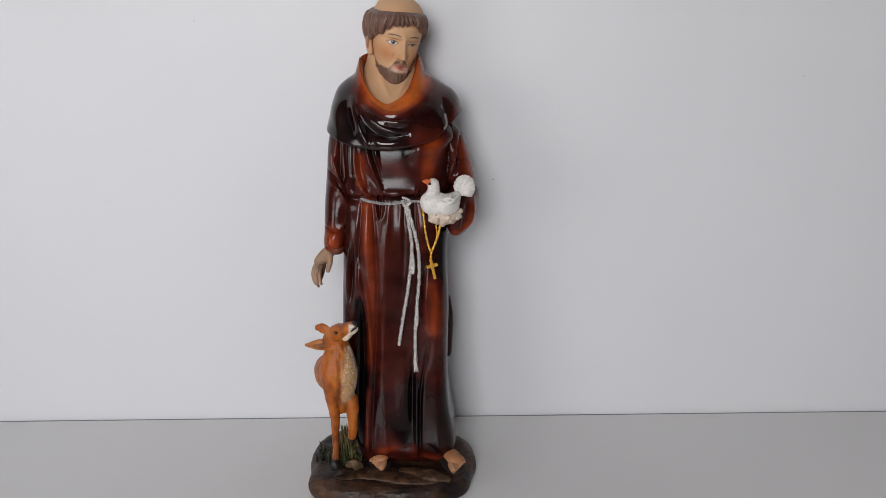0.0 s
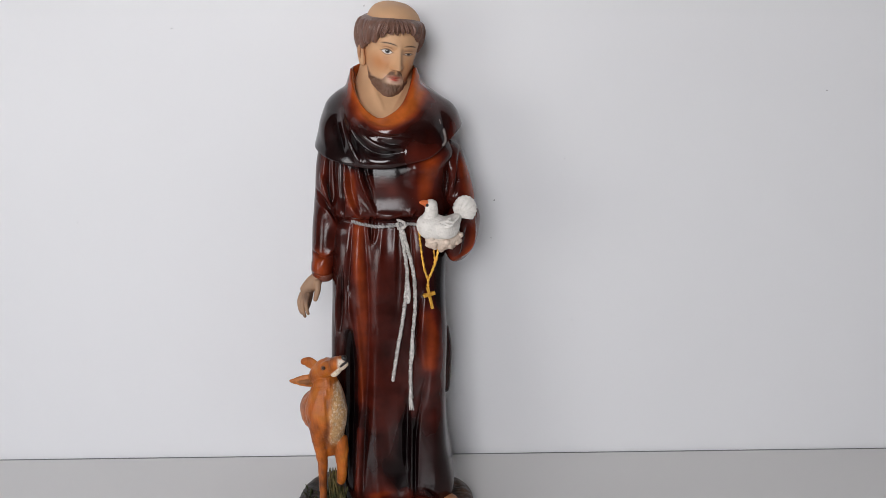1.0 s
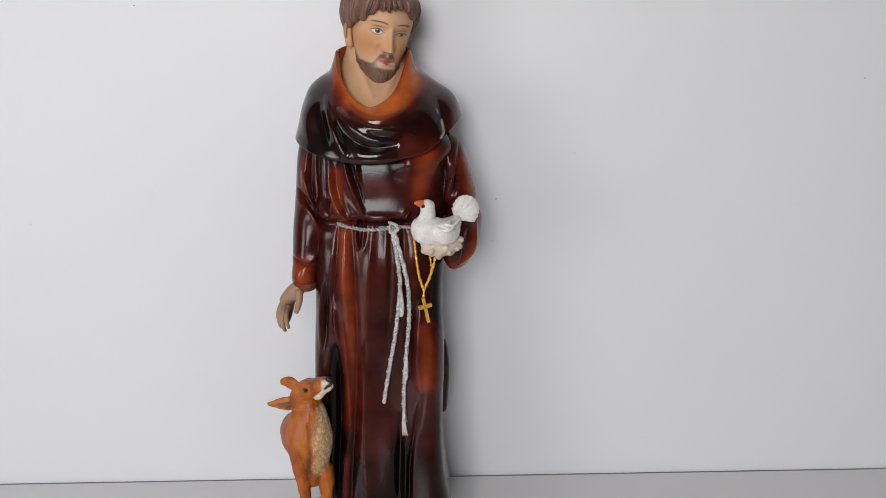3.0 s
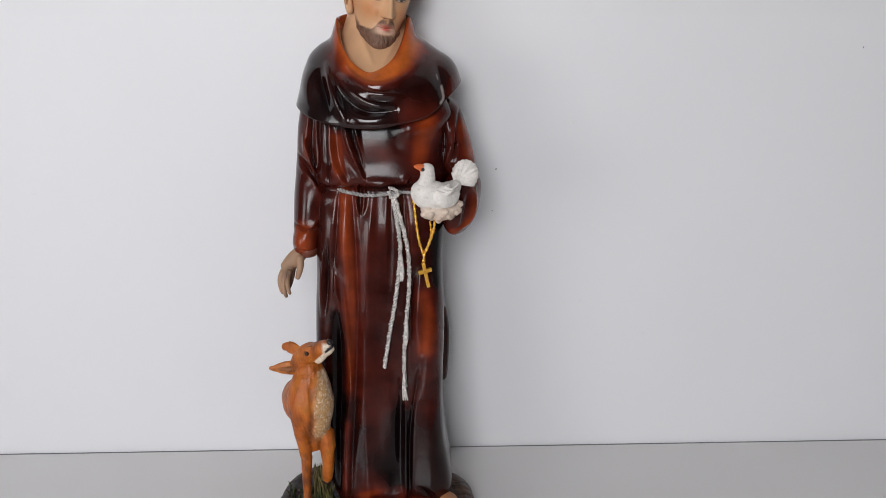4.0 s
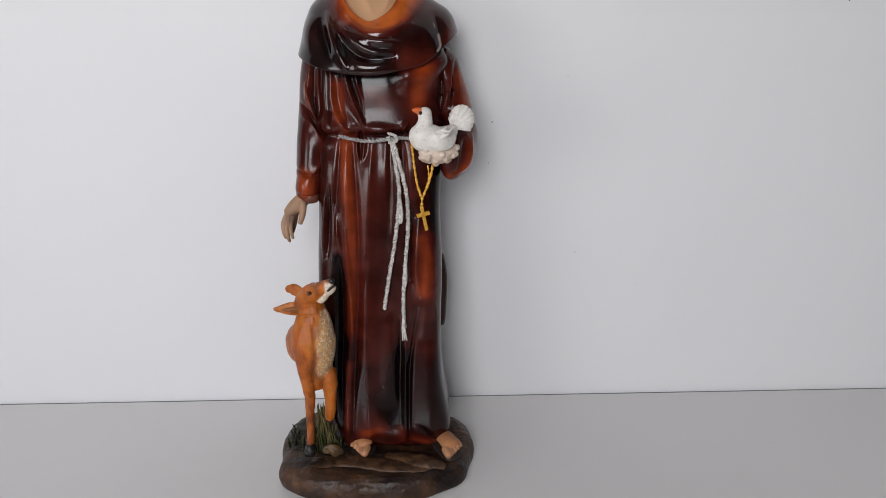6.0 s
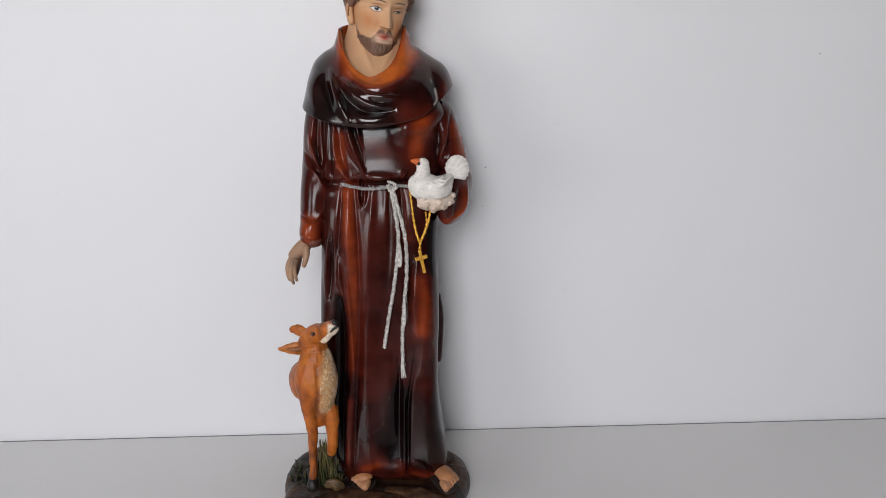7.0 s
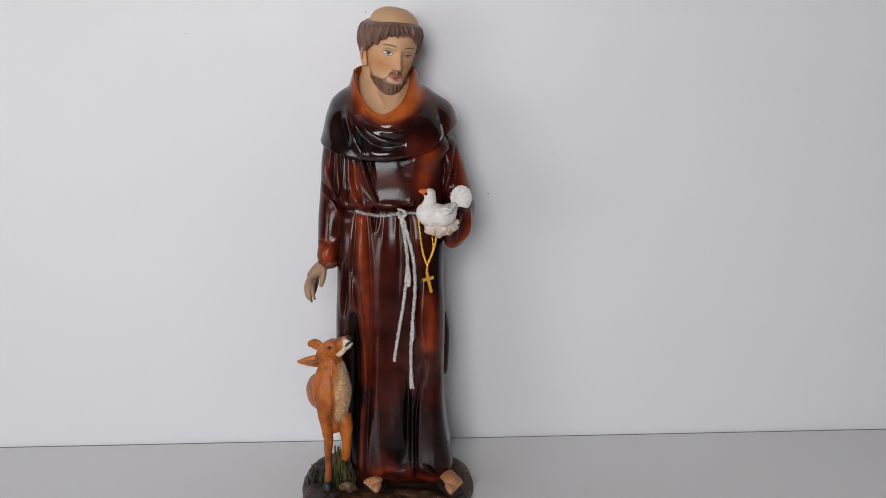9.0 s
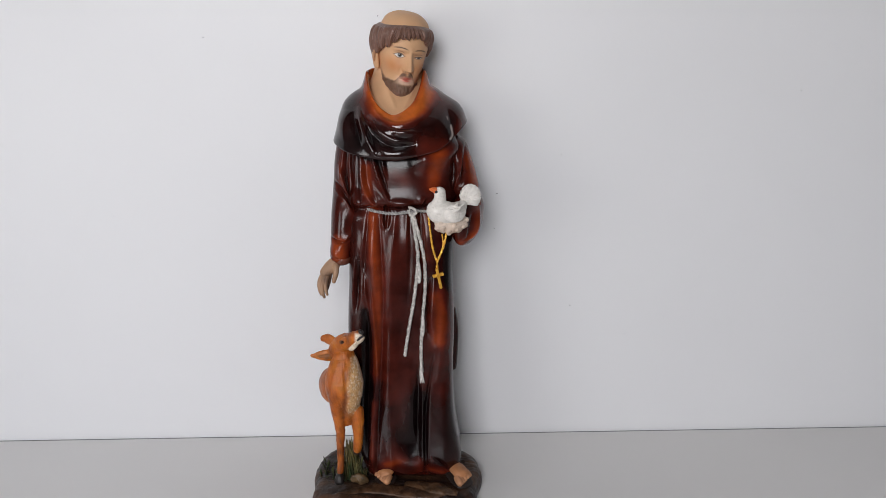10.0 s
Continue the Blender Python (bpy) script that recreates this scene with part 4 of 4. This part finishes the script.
limb([(0.0375, -0.0540, 0.3044) + (0.0090,), (0.0405, -0.0547, 0.3106) + (0.0068,), (0.0418, -0.0554, 0.3159) + (0.0056,), (0.0415, -0.0561, 0.3203) + (0.0054,), (0.0411, -0.0560, 0.3233) + (0.0052,), (0.0407, -0.0558, 0.3266) + (0.0044,)], WHITE, DOVE, 48, 60)
limb([(0.0394, -0.0570, 0.3227) + (0.0034,), (0.0362, -0.0589, 0.3240) + (0.0026,), (0.0341, -0.0599, 0.3246) + (0.0019,), (0.0317, -0.0609, 0.3253) + (0.0006,)], (0.72, 0.15, 0.03), DOVE, 20, 24)
limb([(0.0484, -0.0618, 0.3089) + (0.0040, 0.002), (0.0524, -0.0630, 0.3041) + (0.0092, 0.0035), (0.0579, -0.0591, 0.3026) + (0.0088, 0.0035), (0.0637, -0.0499, 0.3057) + (0.004, 0.003)], WHITE, DOVE, 40, 60)
for k in range(5):
    f0, f1, f2 = [(q[0] + 0.0016 * k, q[1], q[2] - 0.0016 * k + 0.0006 * k * k) for q in ((0.0475, -0.0648, 0.3080), (0.0532, -0.0669, 0.3060), (0.0591, -0.0617, 0.3097))]
    limb([f0 + (0.0005,), f1 + (0.0009,), f2 + (0.0005,)], WHITE, DOVE, 12, 24)
hinge, mid = (0.0637, -0.0398, 0.3088), (0.0709, -0.0395, 0.3144)
for k in range(13):
    a = radians(-78 + 17.5 * k)
    tip = (mid[0] + 0.0098 * math.sin(a), mid[1] + 0.0006 * (k % 2), mid[2] + 0.0116 * math.cos(a))
    half = [(hinge[i] + 2 * tip[i]) / 3 for i in range(3)]
    limb([hinge + (0.002, 0.002), (half[0], half[1] - 0.002, half[2], 0.0019, 0.0019), tip + (0.0021, 0.0012)], WHITE, DOVE, 16, 30)
limb([hinge + (0.003, 0.003), mid + (0.0062, 0.002), (mid[0] + 0.003, mid[1], mid[2] + 0.003, 0.006, 0.002)], WHITE, DOVE, 24, 30)
nest = tube([(0.0363, -0.0486, 0.2940) + (0.0040, 0.008), (0.0418, -0.0488, 0.2912) + (0.0070, 0.012), (0.0515, -0.0470, 0.2885) + (0.0078, 0.013), (0.0595, -0.0429, 0.2905) + (0.0066, 0.011), (0.0640, -0.0386, 0.2940) + (0.004, 0.006)], 90, 110)
put(nest, flat(nest, CREAM), DOVE)
rng = np.random.RandomState(5)
for k in range(70):
    i, j = rng.randint(12, 98), rng.randint(0, 90)
    q = nest[i, j]
    ball(q + np.array([0.0, 0.0, 0.0004]), rng.uniform(0.0018, 0.0028), np.array(CREAM) * rng.uniform(0.85, 1.12), DOVE)


def plumage(p, col):
    w = ripple(p[None] * np.array([1, 1, 1.5]), 1300, 66)[0]
    line = np.clip(-w - 0.2, 0, 1)
    col = blend(col, (0.40, 0.34, 0.29), 0.40 * line)
    # pale parts turn browner towards the bottom
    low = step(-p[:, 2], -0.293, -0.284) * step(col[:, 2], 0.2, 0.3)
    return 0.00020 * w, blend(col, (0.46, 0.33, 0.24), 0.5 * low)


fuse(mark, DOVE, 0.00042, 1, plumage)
ball((0.0384, -0.0606, 0.3225), 0.0014, (0.015, 0.014, 0.014), DOVE)

# ---- the statue: fawn ----
mark = len(PIECES)
FAWN, BUFF = (0.42, 0.105, 0.010), (0.55, 0.32, 0.14)
chest = tube([(-0.0565, -0.0580, 0.1660) + (0.0100, 0.010), (-0.0548, -0.0600, 0.1590) + (0.0128, 0.012), (-0.0548, -0.0610, 0.1485) + (0.0160, 0.015), (-0.0556, -0.0610, 0.1353) + (0.0188, 0.018), (-0.0552, -0.0600, 0.1213) + (0.0172, 0.016), (-0.0549, -0.0580, 0.1075) + (0.0135, 0.013), (-0.0560, -0.0560, 0.0934) + (0.0100, 0.010), (-0.0561, -0.0550, 0.0851) + (0.006, 0.006)], 110, 160)
edge = (-0.0495, -0.0620, 0.1601)[0] + 0.10 * (chest[..., 2] - 0.14) + 0.0015 * ripple(chest, 500, 84)
bib = step(chest[..., 0] - edge, -0.003, 0.004) * step(-chest[..., 1], 0.052, 0.064) * step(chest[..., 2], 0.098, 0.112)
put(chest, blend(flat(chest, FAWN), BUFF, bib), DEER)
put(tube([(-0.0601, -0.0520, 0.1280) + (0.0165, 0.020), (-0.0676, -0.0300, 0.1170) + (0.0165, 0.020), (-0.0741, -0.0060, 0.1062) + (0.0160, 0.019), (-0.0781, 0.0140, 0.0945) + (0.0100, 0.012)], 90, 100, ref=(0, 0, 1)), flat(np.zeros((100, 90, 3)), FAWN), DEER)
limb([(-0.0593, -0.0560, 0.1689) + (0.0080,), (-0.0556, -0.0590, 0.1635) + (0.0110,), (-0.0542, -0.0600, 0.1530) + (0.0130,)], FAWN, DEER, 60, 60)
skull = tube([(-0.0622, -0.05, 0.1547) + (0.0058, 0.006), (-0.0615, -0.055, 0.1669) + (0.0080, 0.0082), (-0.0542, -0.062, 0.1765) + (0.0084, 0.0086), (-0.0462, -0.068, 0.1827) + (0.0062, 0.0064), (-0.0387, -0.074, 0.1888) + (0.0042, 0.0044), (-0.0347, -0.077, 0.1917) + (0.0028, 0.0028)], 60, 110)
muzzle = step(skull[..., 0], (-0.0422, -0.0730, 0.1853)[0], (-0.0388, -0.0730, 0.1853)[0]) * (1 - step(skull[..., 2], (-0.0390, -0.0760, 0.1906)[2], (-0.0389, -0.0760, 0.1929)[2]))
put(skull, blend(flat(skull, FAWN), (0.66, 0.58, 0.48), muzzle), DEER)
limb([(-0.0484, -0.064, 0.1714) + (0.0044,), (-0.0428, -0.069, 0.1773) + (0.0034,), (-0.0373, -0.074, 0.1835) + (0.0028,), (-0.0322, -0.077, 0.1884) + (0.0017,)], (0.66, 0.55, 0.42), DEER, 24, 40)
limb([(-0.037, -0.078, 0.1945) + (0.0018,), (-0.0342, -0.0795, 0.1941) + (0.0025,), (-0.0326, -0.079, 0.192) + (0.0015,)], (0.015, 0.012, 0.012), DEER, 16, 20)
limb([(-0.0396, -0.077, 0.1833) + (0.0005,), (-0.0354, -0.0795, 0.188) + (0.0010,), (-0.0317, -0.08, 0.191) + (0.0012,)], (0.015, 0.010, 0.010), DEER, 12, 20)
limb([(-0.0564, -0.0692, 0.1799) + (0.0022,), (-0.0526, -0.0706, 0.1809) + (0.0022,)], (0.17, 0.050, 0.012), DEER, 20, 16)
limb([(-0.0611, -0.054, 0.1614) + (0.0046, 0.003), (-0.0688, -0.055, 0.161) + (0.0062, 0.0026), (-0.078, -0.055, 0.1606) + (0.0050, 0.0022), (-0.0886, -0.055, 0.1607) + (0.0010, 0.001)], (0.46, 0.136, 0.016), DEER, 30, 50)
limb([(-0.0629, -0.0575, 0.161) + (0.0010, 0.0008), (-0.0701, -0.0582, 0.1608) + (0.0024, 0.0008), (-0.0813, -0.0572, 0.1606) + (0.0008, 0.0008)], (0.24, 0.085, 0.018), DEER, 20, 30)
limb([(-0.0616, -0.05, 0.1698) + (0.0036, 0.003), (-0.0687, -0.045, 0.1729) + (0.0054, 0.0024), (-0.0753, -0.042, 0.1733) + (0.0044, 0.0020), (-0.0789, -0.041, 0.171) + (0.0018, 0.001)], FAWN, DEER, 30, 40)
limb([(-0.0599, -0.0720, 0.1450) + (0.0050, 0.004), (-0.0614, -0.0720, 0.1284) + (0.0072, 0.006), (-0.0618, -0.0680, 0.1104) + (0.0070, 0.006), (-0.0617, -0.0650, 0.0900) + (0.0052, 0.0052), (-0.0610, -0.0630, 0.0824) + (0.0046, 0.0046), (-0.0628, -0.0620, 0.0654) + (0.0038, 0.004), (-0.0630, -0.0620, 0.0487) + (0.0035, 0.0038), (-0.0638, -0.0630, 0.0351) + (0.0038, 0.004)], FAWN, DEER, 36, 110)
limb([(-0.0637, -0.0630, 0.0368) + (0.0040,), (-0.0643, -0.0650, 0.0307) + (0.0048,), (-0.0658, -0.0670, 0.0246) + (0.0058, 0.005)], (0.014, 0.011, 0.010), DEER, 30, 30)
limb([(-0.0453, -0.0600, 0.1102) + (0.0066, 0.007), (-0.0434, -0.0620, 0.0972) + (0.0064, 0.006), (-0.0442, -0.0620, 0.0870) + (0.0056, 0.0055), (-0.0442, -0.0610, 0.0728) + (0.0050, 0.005), (-0.0468, -0.0560, 0.0559) + (0.0040, 0.0045)], FAWN, DEER, 36, 80)
limb([(-0.0467, -0.0560, 0.0587) + (0.0042,), (-0.0478, -0.0540, 0.0524) + (0.0034,)], (0.03, 0.018, 0.012), DEER, 20, 20)
limb([(-0.0591, -0.064, 0.1735) + (0.003,), (-0.0539, -0.069, 0.1841) + (0.0020,), (-0.0491, -0.071, 0.1858) + (0.0012,)], FAWN, DEER, 20, 24)


def coat(p, col):
    w = ripple(p[None] * np.array([1.3, 1.0, 0.7]), 1700, 88)[0]
    w = 0.6 * w + 0.7 * ripple(p[None] * np.array([0.7, 1.0, 1.3]), 3900, 85)[0]
    pale = np.clip((col[:, 1] - 0.14) / 0.10, 0, 1)
    wash = ripple(p[None], 160, 89)[0]
    brush = np.zeros(len(p))
    shade = np.zeros(len(p))
    rng = np.random.RandomState(17)
    at = np.where(pale > 0.3)[0]
    for k in range(620):
        q = p[rng.choice(at)]
        a, size = rng.normal(-1.35, 0.45), rng.uniform(0.0007, 0.0022)
        d = away(p[at], [(q[0], q[2]), (q[0] + size * math.cos(a), q[2] + size * math.sin(a))])[0]
        stroke = np.exp(-(d / rng.uniform(0.00020, 0.00036)) ** 2)
        if k % 3:
            brush[at] = np.maximum(brush[at], stroke * rng.uniform(0.15, 0.7))
        else:
            shade[at] = np.maximum(shade[at], stroke)
    col = blend(col, (0.34, 0.14, 0.035), 0.55 * pale * shade)
    col = blend(col, (0.88, 0.80, 0.68), 0.95 * pale * brush)
    low = ripple(p[None] * np.array([1, 1, 0.7]), 420, 87)[0]
    furred = np.clip((col[:, 0] - 0.08) / 0.08, 0, 1)
    near_leg = np.exp(-(away(p[None], [(-0.052, 0.1508), (-0.0518, 0.1332), (-0.0539, 0.1153), (-0.0563, 0.1012)])[0][0] / 0.0022) ** 2)
    haunch = np.exp(-(away(p[None], [(-0.065, 0.1451), (-0.0654, 0.1274), (-0.064, 0.1092)])[0][0] / 0.0050) ** 2)
    col = blend(col, (0.46, 0.10, 0.010), 0.5 * haunch * np.clip((col[:, 0] - 0.08) / 0.08, 0, 1))
    streak = ripple(p[None] * np.array([1.6, 1.0, 0.35]), 900, 83)[0]
    brown = furred * (1 - pale) * np.clip(0.55 * wash + 0.55 * low + 0.35 * streak + 0.7 * near_leg + 0.35 * step(-p[:, 2], -0.085, -0.05), 0, 0.80)
    col = blend(col, (0.13, 0.034, 0.010), brown)
    col = blend(col, (0.55, 0.20, 0.025), furred * (1 - pale) * np.clip(-0.5 * wash - 0.4 * low - 0.2 * streak, 0, 0.7))
    return 0.00018 * w + 0.00016 * pale * (brush - 0.5 * shade) + 0.0006 * low + 0.0002 * streak + 0.0008 * haunch - 0.0009 * near_leg, col


fuse(mark, DEER, 0.00045, 8, coat)
ball((-0.0537, -0.0718, 0.1809), 0.0016, (0.045, 0.015, 0.006), DEER)

# ---- the statue: base, grass, feet ----
ang = np.linspace(0, 2 * np.pi, 420, endpoint=False)
c, s = np.cos(ang), np.sin(ang)
rim = (np.abs(c / 0.088) ** 2.7 + np.abs(s / 0.066) ** 2.7) ** (-1 / 2.7) * (1 + 0.018 * np.sin(5 * ang + 1) + 0.012 * np.sin(9 * ang) + 0.010 * np.sin(14 * ang + 2))
rows = [(0.97, 0.0), (0.995, 0.002), (1.0, 0.008), (0.985, 0.014), (0.955, 0.018), (0.90, 0.0205)] + [(0.86 - 0.86 * k / 40, 0.021 + 0.003 * k / 40) for k in range(40)]
k = spline(rows, 220)
soil = np.stack([-0.009 + k[:, :1] * (rim * c)[None], -0.034 + k[:, :1] * (rim * s)[None], np.repeat(k[:, 1:], 420, 1)], 2)
lumps = ripple(soil, 110, 91) * 0.6 + ripple(soil * np.array([0.6, 1.4, 1]), 300, 92) * 0.5 + 0.25 * ripple(soil * np.array([0.5, 1.5, 1]), 800, 94)
top = step(soil[..., 2], 0.001, 0.012)
soil = soil + normals(soil) * (0.0018 * lumps * top)[..., None]
tint = blend((0.014, 0.006, 0.004), (0.092, 0.040, 0.017), np.clip(0.38 + 0.75 * ripple(soil * np.array([0.5, 1.6, 1]), 150, 93), 0, 1))
tint = blend(tint, (0.075, 0.055, 0.042), 0.5 * step(ripple(soil, 90, 95), 0.4, 1.0))
put(soil, tint * 0.8, SOIL)
mark = len(PIECES)
limb([(-0.0554, -0.0600, 0.0278) + (0.003, 0.002), (-0.0485, -0.0600, 0.0283) + (0.005, 0.003), (-0.0407, -0.0600, 0.0258) + (0.0045, 0.003), (-0.0356, -0.0580, 0.0238) + (0.002, 0.002)], (0.10, 0.058, 0.024), SOIL, 40, 60, lump=0.0016, spread=0.6)
limb([(-0.0352, -0.0460, 0.0369) + (0.003,), (-0.0317, -0.0470, 0.0363) + (0.0062,), (-0.0285, -0.0460, 0.0321) + (0.004,)], (0.06, 0.042, 0.03), SOIL, 24, 30, lump=0.0008)
limb([(-0.062, -0.087, 0.009, 0.004, 0.004), (-0.045, -0.0900, 0.011, 0.006, 0.005), (-0.020, -0.0925, 0.011, 0.0062, 0.005), (0.010, -0.0935, 0.010, 0.006, 0.005), (0.028, -0.0915, 0.008, 0.003, 0.003)], (0.058, 0.032, 0.018), SOIL, 30, 60, ref=(0, 0, 1), lump=0.0009, seed=7, spread=0.3)
limb([(-0.070, -0.078, 0.019, 0.003, 0.002), (-0.030, -0.070, 0.0215, 0.008, 0.003), (0.010, -0.078, 0.0215, 0.009, 0.003), (0.045, -0.080, 0.019, 0.004, 0.002)], (0.066, 0.031, 0.014), SOIL, 30, 60, ref=(0, 0, 1), lump=0.0009, seed=9, spread=0.3)
limb([(0.000, -0.062, 0.022, 0.005, 0.002), (0.030, -0.072, 0.023, 0.009, 0.003), (0.055, -0.078, 0.020, 0.004, 0.002)], (0.074, 0.036, 0.016), SOIL, 30, 50, ref=(0, 0, 1), lump=0.0009, seed=14, spread=0.3)
fuse(mark, SOIL, 0.0006, 3)
rng = np.random.RandomState(12)
GREEN, STRAW = np.array((0.016, 0.026, 0.009)), np.array((0.19, 0.14, 0.050))


def blade(x, y, h, lean, thick, dry):
    p = tube([(x, y, 0.018, thick), (x + lean * 0.25, y, 0.018 + h * 0.55, thick * 0.9), (x + lean, y - 0.001, 0.018 + h, thick * 0.3)], 8, 14)
    up = np.repeat(np.linspace(0, 1, 14)[:, None], 8, 1)
    put(p, blend(GREEN * rng.uniform(0.6, 2.4), STRAW * rng.uniform(0.5, 1.1), np.clip(dry * up + 0.15 * rng.normal(), 0, 1)), SOIL)


for k in range(120):
    x = rng.uniform(-0.0625, -0.0385)
    blade(x, rng.uniform(-0.056, -0.040), rng.uniform(0.012, 0.030), rng.normal(0, 0.0025), rng.uniform(0.0009, 0.0015), 0.55)
for k in range(55):
    x = rng.uniform(-0.0600, -0.0480)
    blade(x, rng.uniform(-0.050, -0.042), rng.uniform(0.024, 0.052), 0.25 * (-0.054 - x) + rng.normal(0, 0.0018), rng.uniform(0.0008, 0.0013), 0.95)
for k in range(34):
    blade(rng.uniform(-0.088, -0.068), rng.uniform(-0.05, -0.012), rng.uniform(0.004, 0.014), rng.normal(0, 0.002), 0.0009, 0.3)


def foot(heel, arch, toe, out, scale):
    limb([(heel[0], heel[1], heel[2] + 0.001, 0.007 * scale, 0.005), (arch[0], arch[1], arch[2] + 0.001, 0.0085 * scale, 0.0048), (toe[0], toe[1], toe[2] + 0.001, 0.0080 * scale, 0.0035)], (0.42, 0.18, 0.075), SKIN, 36, 50, ref=(0, 0, 1), lump=0.0006, seed=5, spread=0.35)
    d = Vector(toe) - Vector(arch)
    d.normalize()
    side = Vector((-d.y, d.x, 0)) * out
    for i in range(5):
        o = Vector(toe) + side * ((i - 1.7) * 0.0042 * scale) - d * (0.0011 * i)
        r = 0.0027 - 0.0002 * i if i else 0.0036
        limb([(*(o - d * 0.006), r * 0.8), (*(o + d * 0.001), r), (*(o + d * (0.0060 - 0.0005 * i) + Vector((0, 0, -0.0012))), r * 0.85)], (0.46, 0.22, 0.11), SKIN, 18, 24, ref=(0, 0, 1), lump=0.0002, seed=6 + i, spread=0.25)
        # dark sliver between toes: the gap's shade made as a coloured piece
        if i:
            o += side * -0.0021 * scale
            limb([(*(o - d * 0.003 + Vector((0, 0, 0.0012))), 0.0004), (*(o + d * 0.003 + Vector((0, 0, 0.0006))), 0.0006)], (0.10, 0.035, 0.018), SKIN, 10, 12)
    a, b = Vector(heel) - Vector((0, 0, 0.004)), Vector(toe) + d * 0.007 - Vector((0, 0, 0.0045))
    limb([(*a, 0.009 * scale, 0.002), (*((a + b) / 2), 0.0115 * scale, 0.0022), (*b, 0.0095 * scale, 0.002)], (0.022, 0.014, 0.012), SKIN, 36, 40, ref=(0, 0, 1))


mark = len(PIECES)
foot((-0.014, -0.044, 0.0285), (-0.0185, -0.0525, 0.0300), (-0.0215, -0.0590, 0.0275), -1, 0.95)
foot((0.048, -0.040, 0.0290), (0.0555, -0.0535, 0.0310), (0.0612, -0.0635, 0.0275), 1, 0.95)
fuse(mark, SKIN, 0.00042, 1)

statue = new("statue", statue_mesh("statue"))
statue.location = (-0.035, 0.835, 0.0)
tagged(statue, "painted resin friar statue, glossy brown robe, white dove, orange fawn", "statue")

# ---- rosary hung on the statue ----
OFF = Vector((-0.035, 0.835, 0.0))
rosary = tagged(new("necklace"), "thin gold metal chain with a small plain cross", "necklace")
rosary.location = OFF


def chain(name, keys, gap, rad):
    r, length = even(keys, 400)
    count = int(length / gap)
    at = [r[int(i * 399 / max(1, count))] for i in range(count + 1)]
    bm = bmesh.new()
    for i, q in enumerate(at):
        nxt = at[min(i + 1, count)] - at[max(i - 1, 0)]
        turn = Vector(nxt).to_track_quat("Z", "Y").to_matrix().to_4x4()
        m = Matrix.Translation(q) @ turn @ Matrix.Rotation(i * 1.1, 4, "Z") @ Matrix.Diagonal((1.0, 0.62, 1.25, 1))
        bmesh.ops.create_uvsphere(bm, u_segments=10, v_segments=6, radius=rad, matrix=m)
    for f in bm.faces:
        f.smooth = True
    return mesh_ob(name, bm, M_GOLD, rosary)


chain("chain", [(0.0299, -0.0304, 0.2967), (0.0313, -0.0341, 0.2836), (0.0328, -0.0379, 0.2706), (0.0347, -0.0405, 0.2600), (0.0376, -0.0419, 0.2513)], 0.0019, 0.00135)
chain("chain", [(0.0470, -0.0414, 0.2793), (0.0458, -0.0418, 0.2716), (0.0426, -0.0424, 0.2616), (0.0382, -0.0419, 0.2513)], 0.0019, 0.00135)
chain("chain", [(0.0432, -0.0395, 0.2766), (0.0436, -0.0411, 0.2669), (0.0395, -0.0418, 0.2535)], 0.0019, 0.0010)
chain("pendant_link", [(0.0379, -0.0429, 0.2510), (0.0378, -0.0431, 0.2477), (0.0372, -0.0436, 0.2440)], 0.0019, 0.0014)
bm = bmesh.new()
for sx, sy, sz, z in ((0.0028, 0.0022, 0.0200, -0.0100), (0.0110, 0.0022, 0.0028, -0.0068)):
    bmesh.ops.create_cube(bm, size=1.0, matrix=Matrix.LocRotScale((0, 0, z), None, (sx, sy, sz)))
bmesh.ops.bevel(bm, geom=bm.edges[:], offset=0.0004, segments=2, affect="EDGES", profile=0.5)
cross = mesh_ob("cross", bm, M_GOLD, rosary, "flat gold metal cross")
cross.matrix_basis = Matrix.Translation((0.0372, -0.0453, 0.2452)) @ pose(0, 0, 0, 6, -12, 12) @ Matrix.Diagonal((1.0, 1.2, 1.10, 1))

# ---- specks on the wall panel ----
wall = bpy.data.objects["wall_north"]
rng = np.random.RandomState(4)
for x, z, size in ((0.398, 0.401, 0.0011), (0.070, 0.294, 0.0013), (0.141, 0.336, 0.0009), (-0.241, 0.466, 0.0012), (0.067, 0.254, 0.0009), (-0.056, 0.485, 0.0012), (0.155, 0.161, 0.0008), (0.22, 0.125, 0.0007), (-0.36, 0.275, 0.0008)):
    bm = bmesh.new()
    bmesh.ops.create_icosphere(bm, subdivisions=1, radius=size * 0.75, matrix=Matrix.Translation((x, WALL_Y, z)) @ Matrix.Rotation(rng.uniform(0, 3), 4, "Y") @ Matrix.Diagonal((1.0, 0.25, rng.uniform(0.35, 0.8), 1)))
    mesh_ob("speck", bm, M_SPECK, wall)
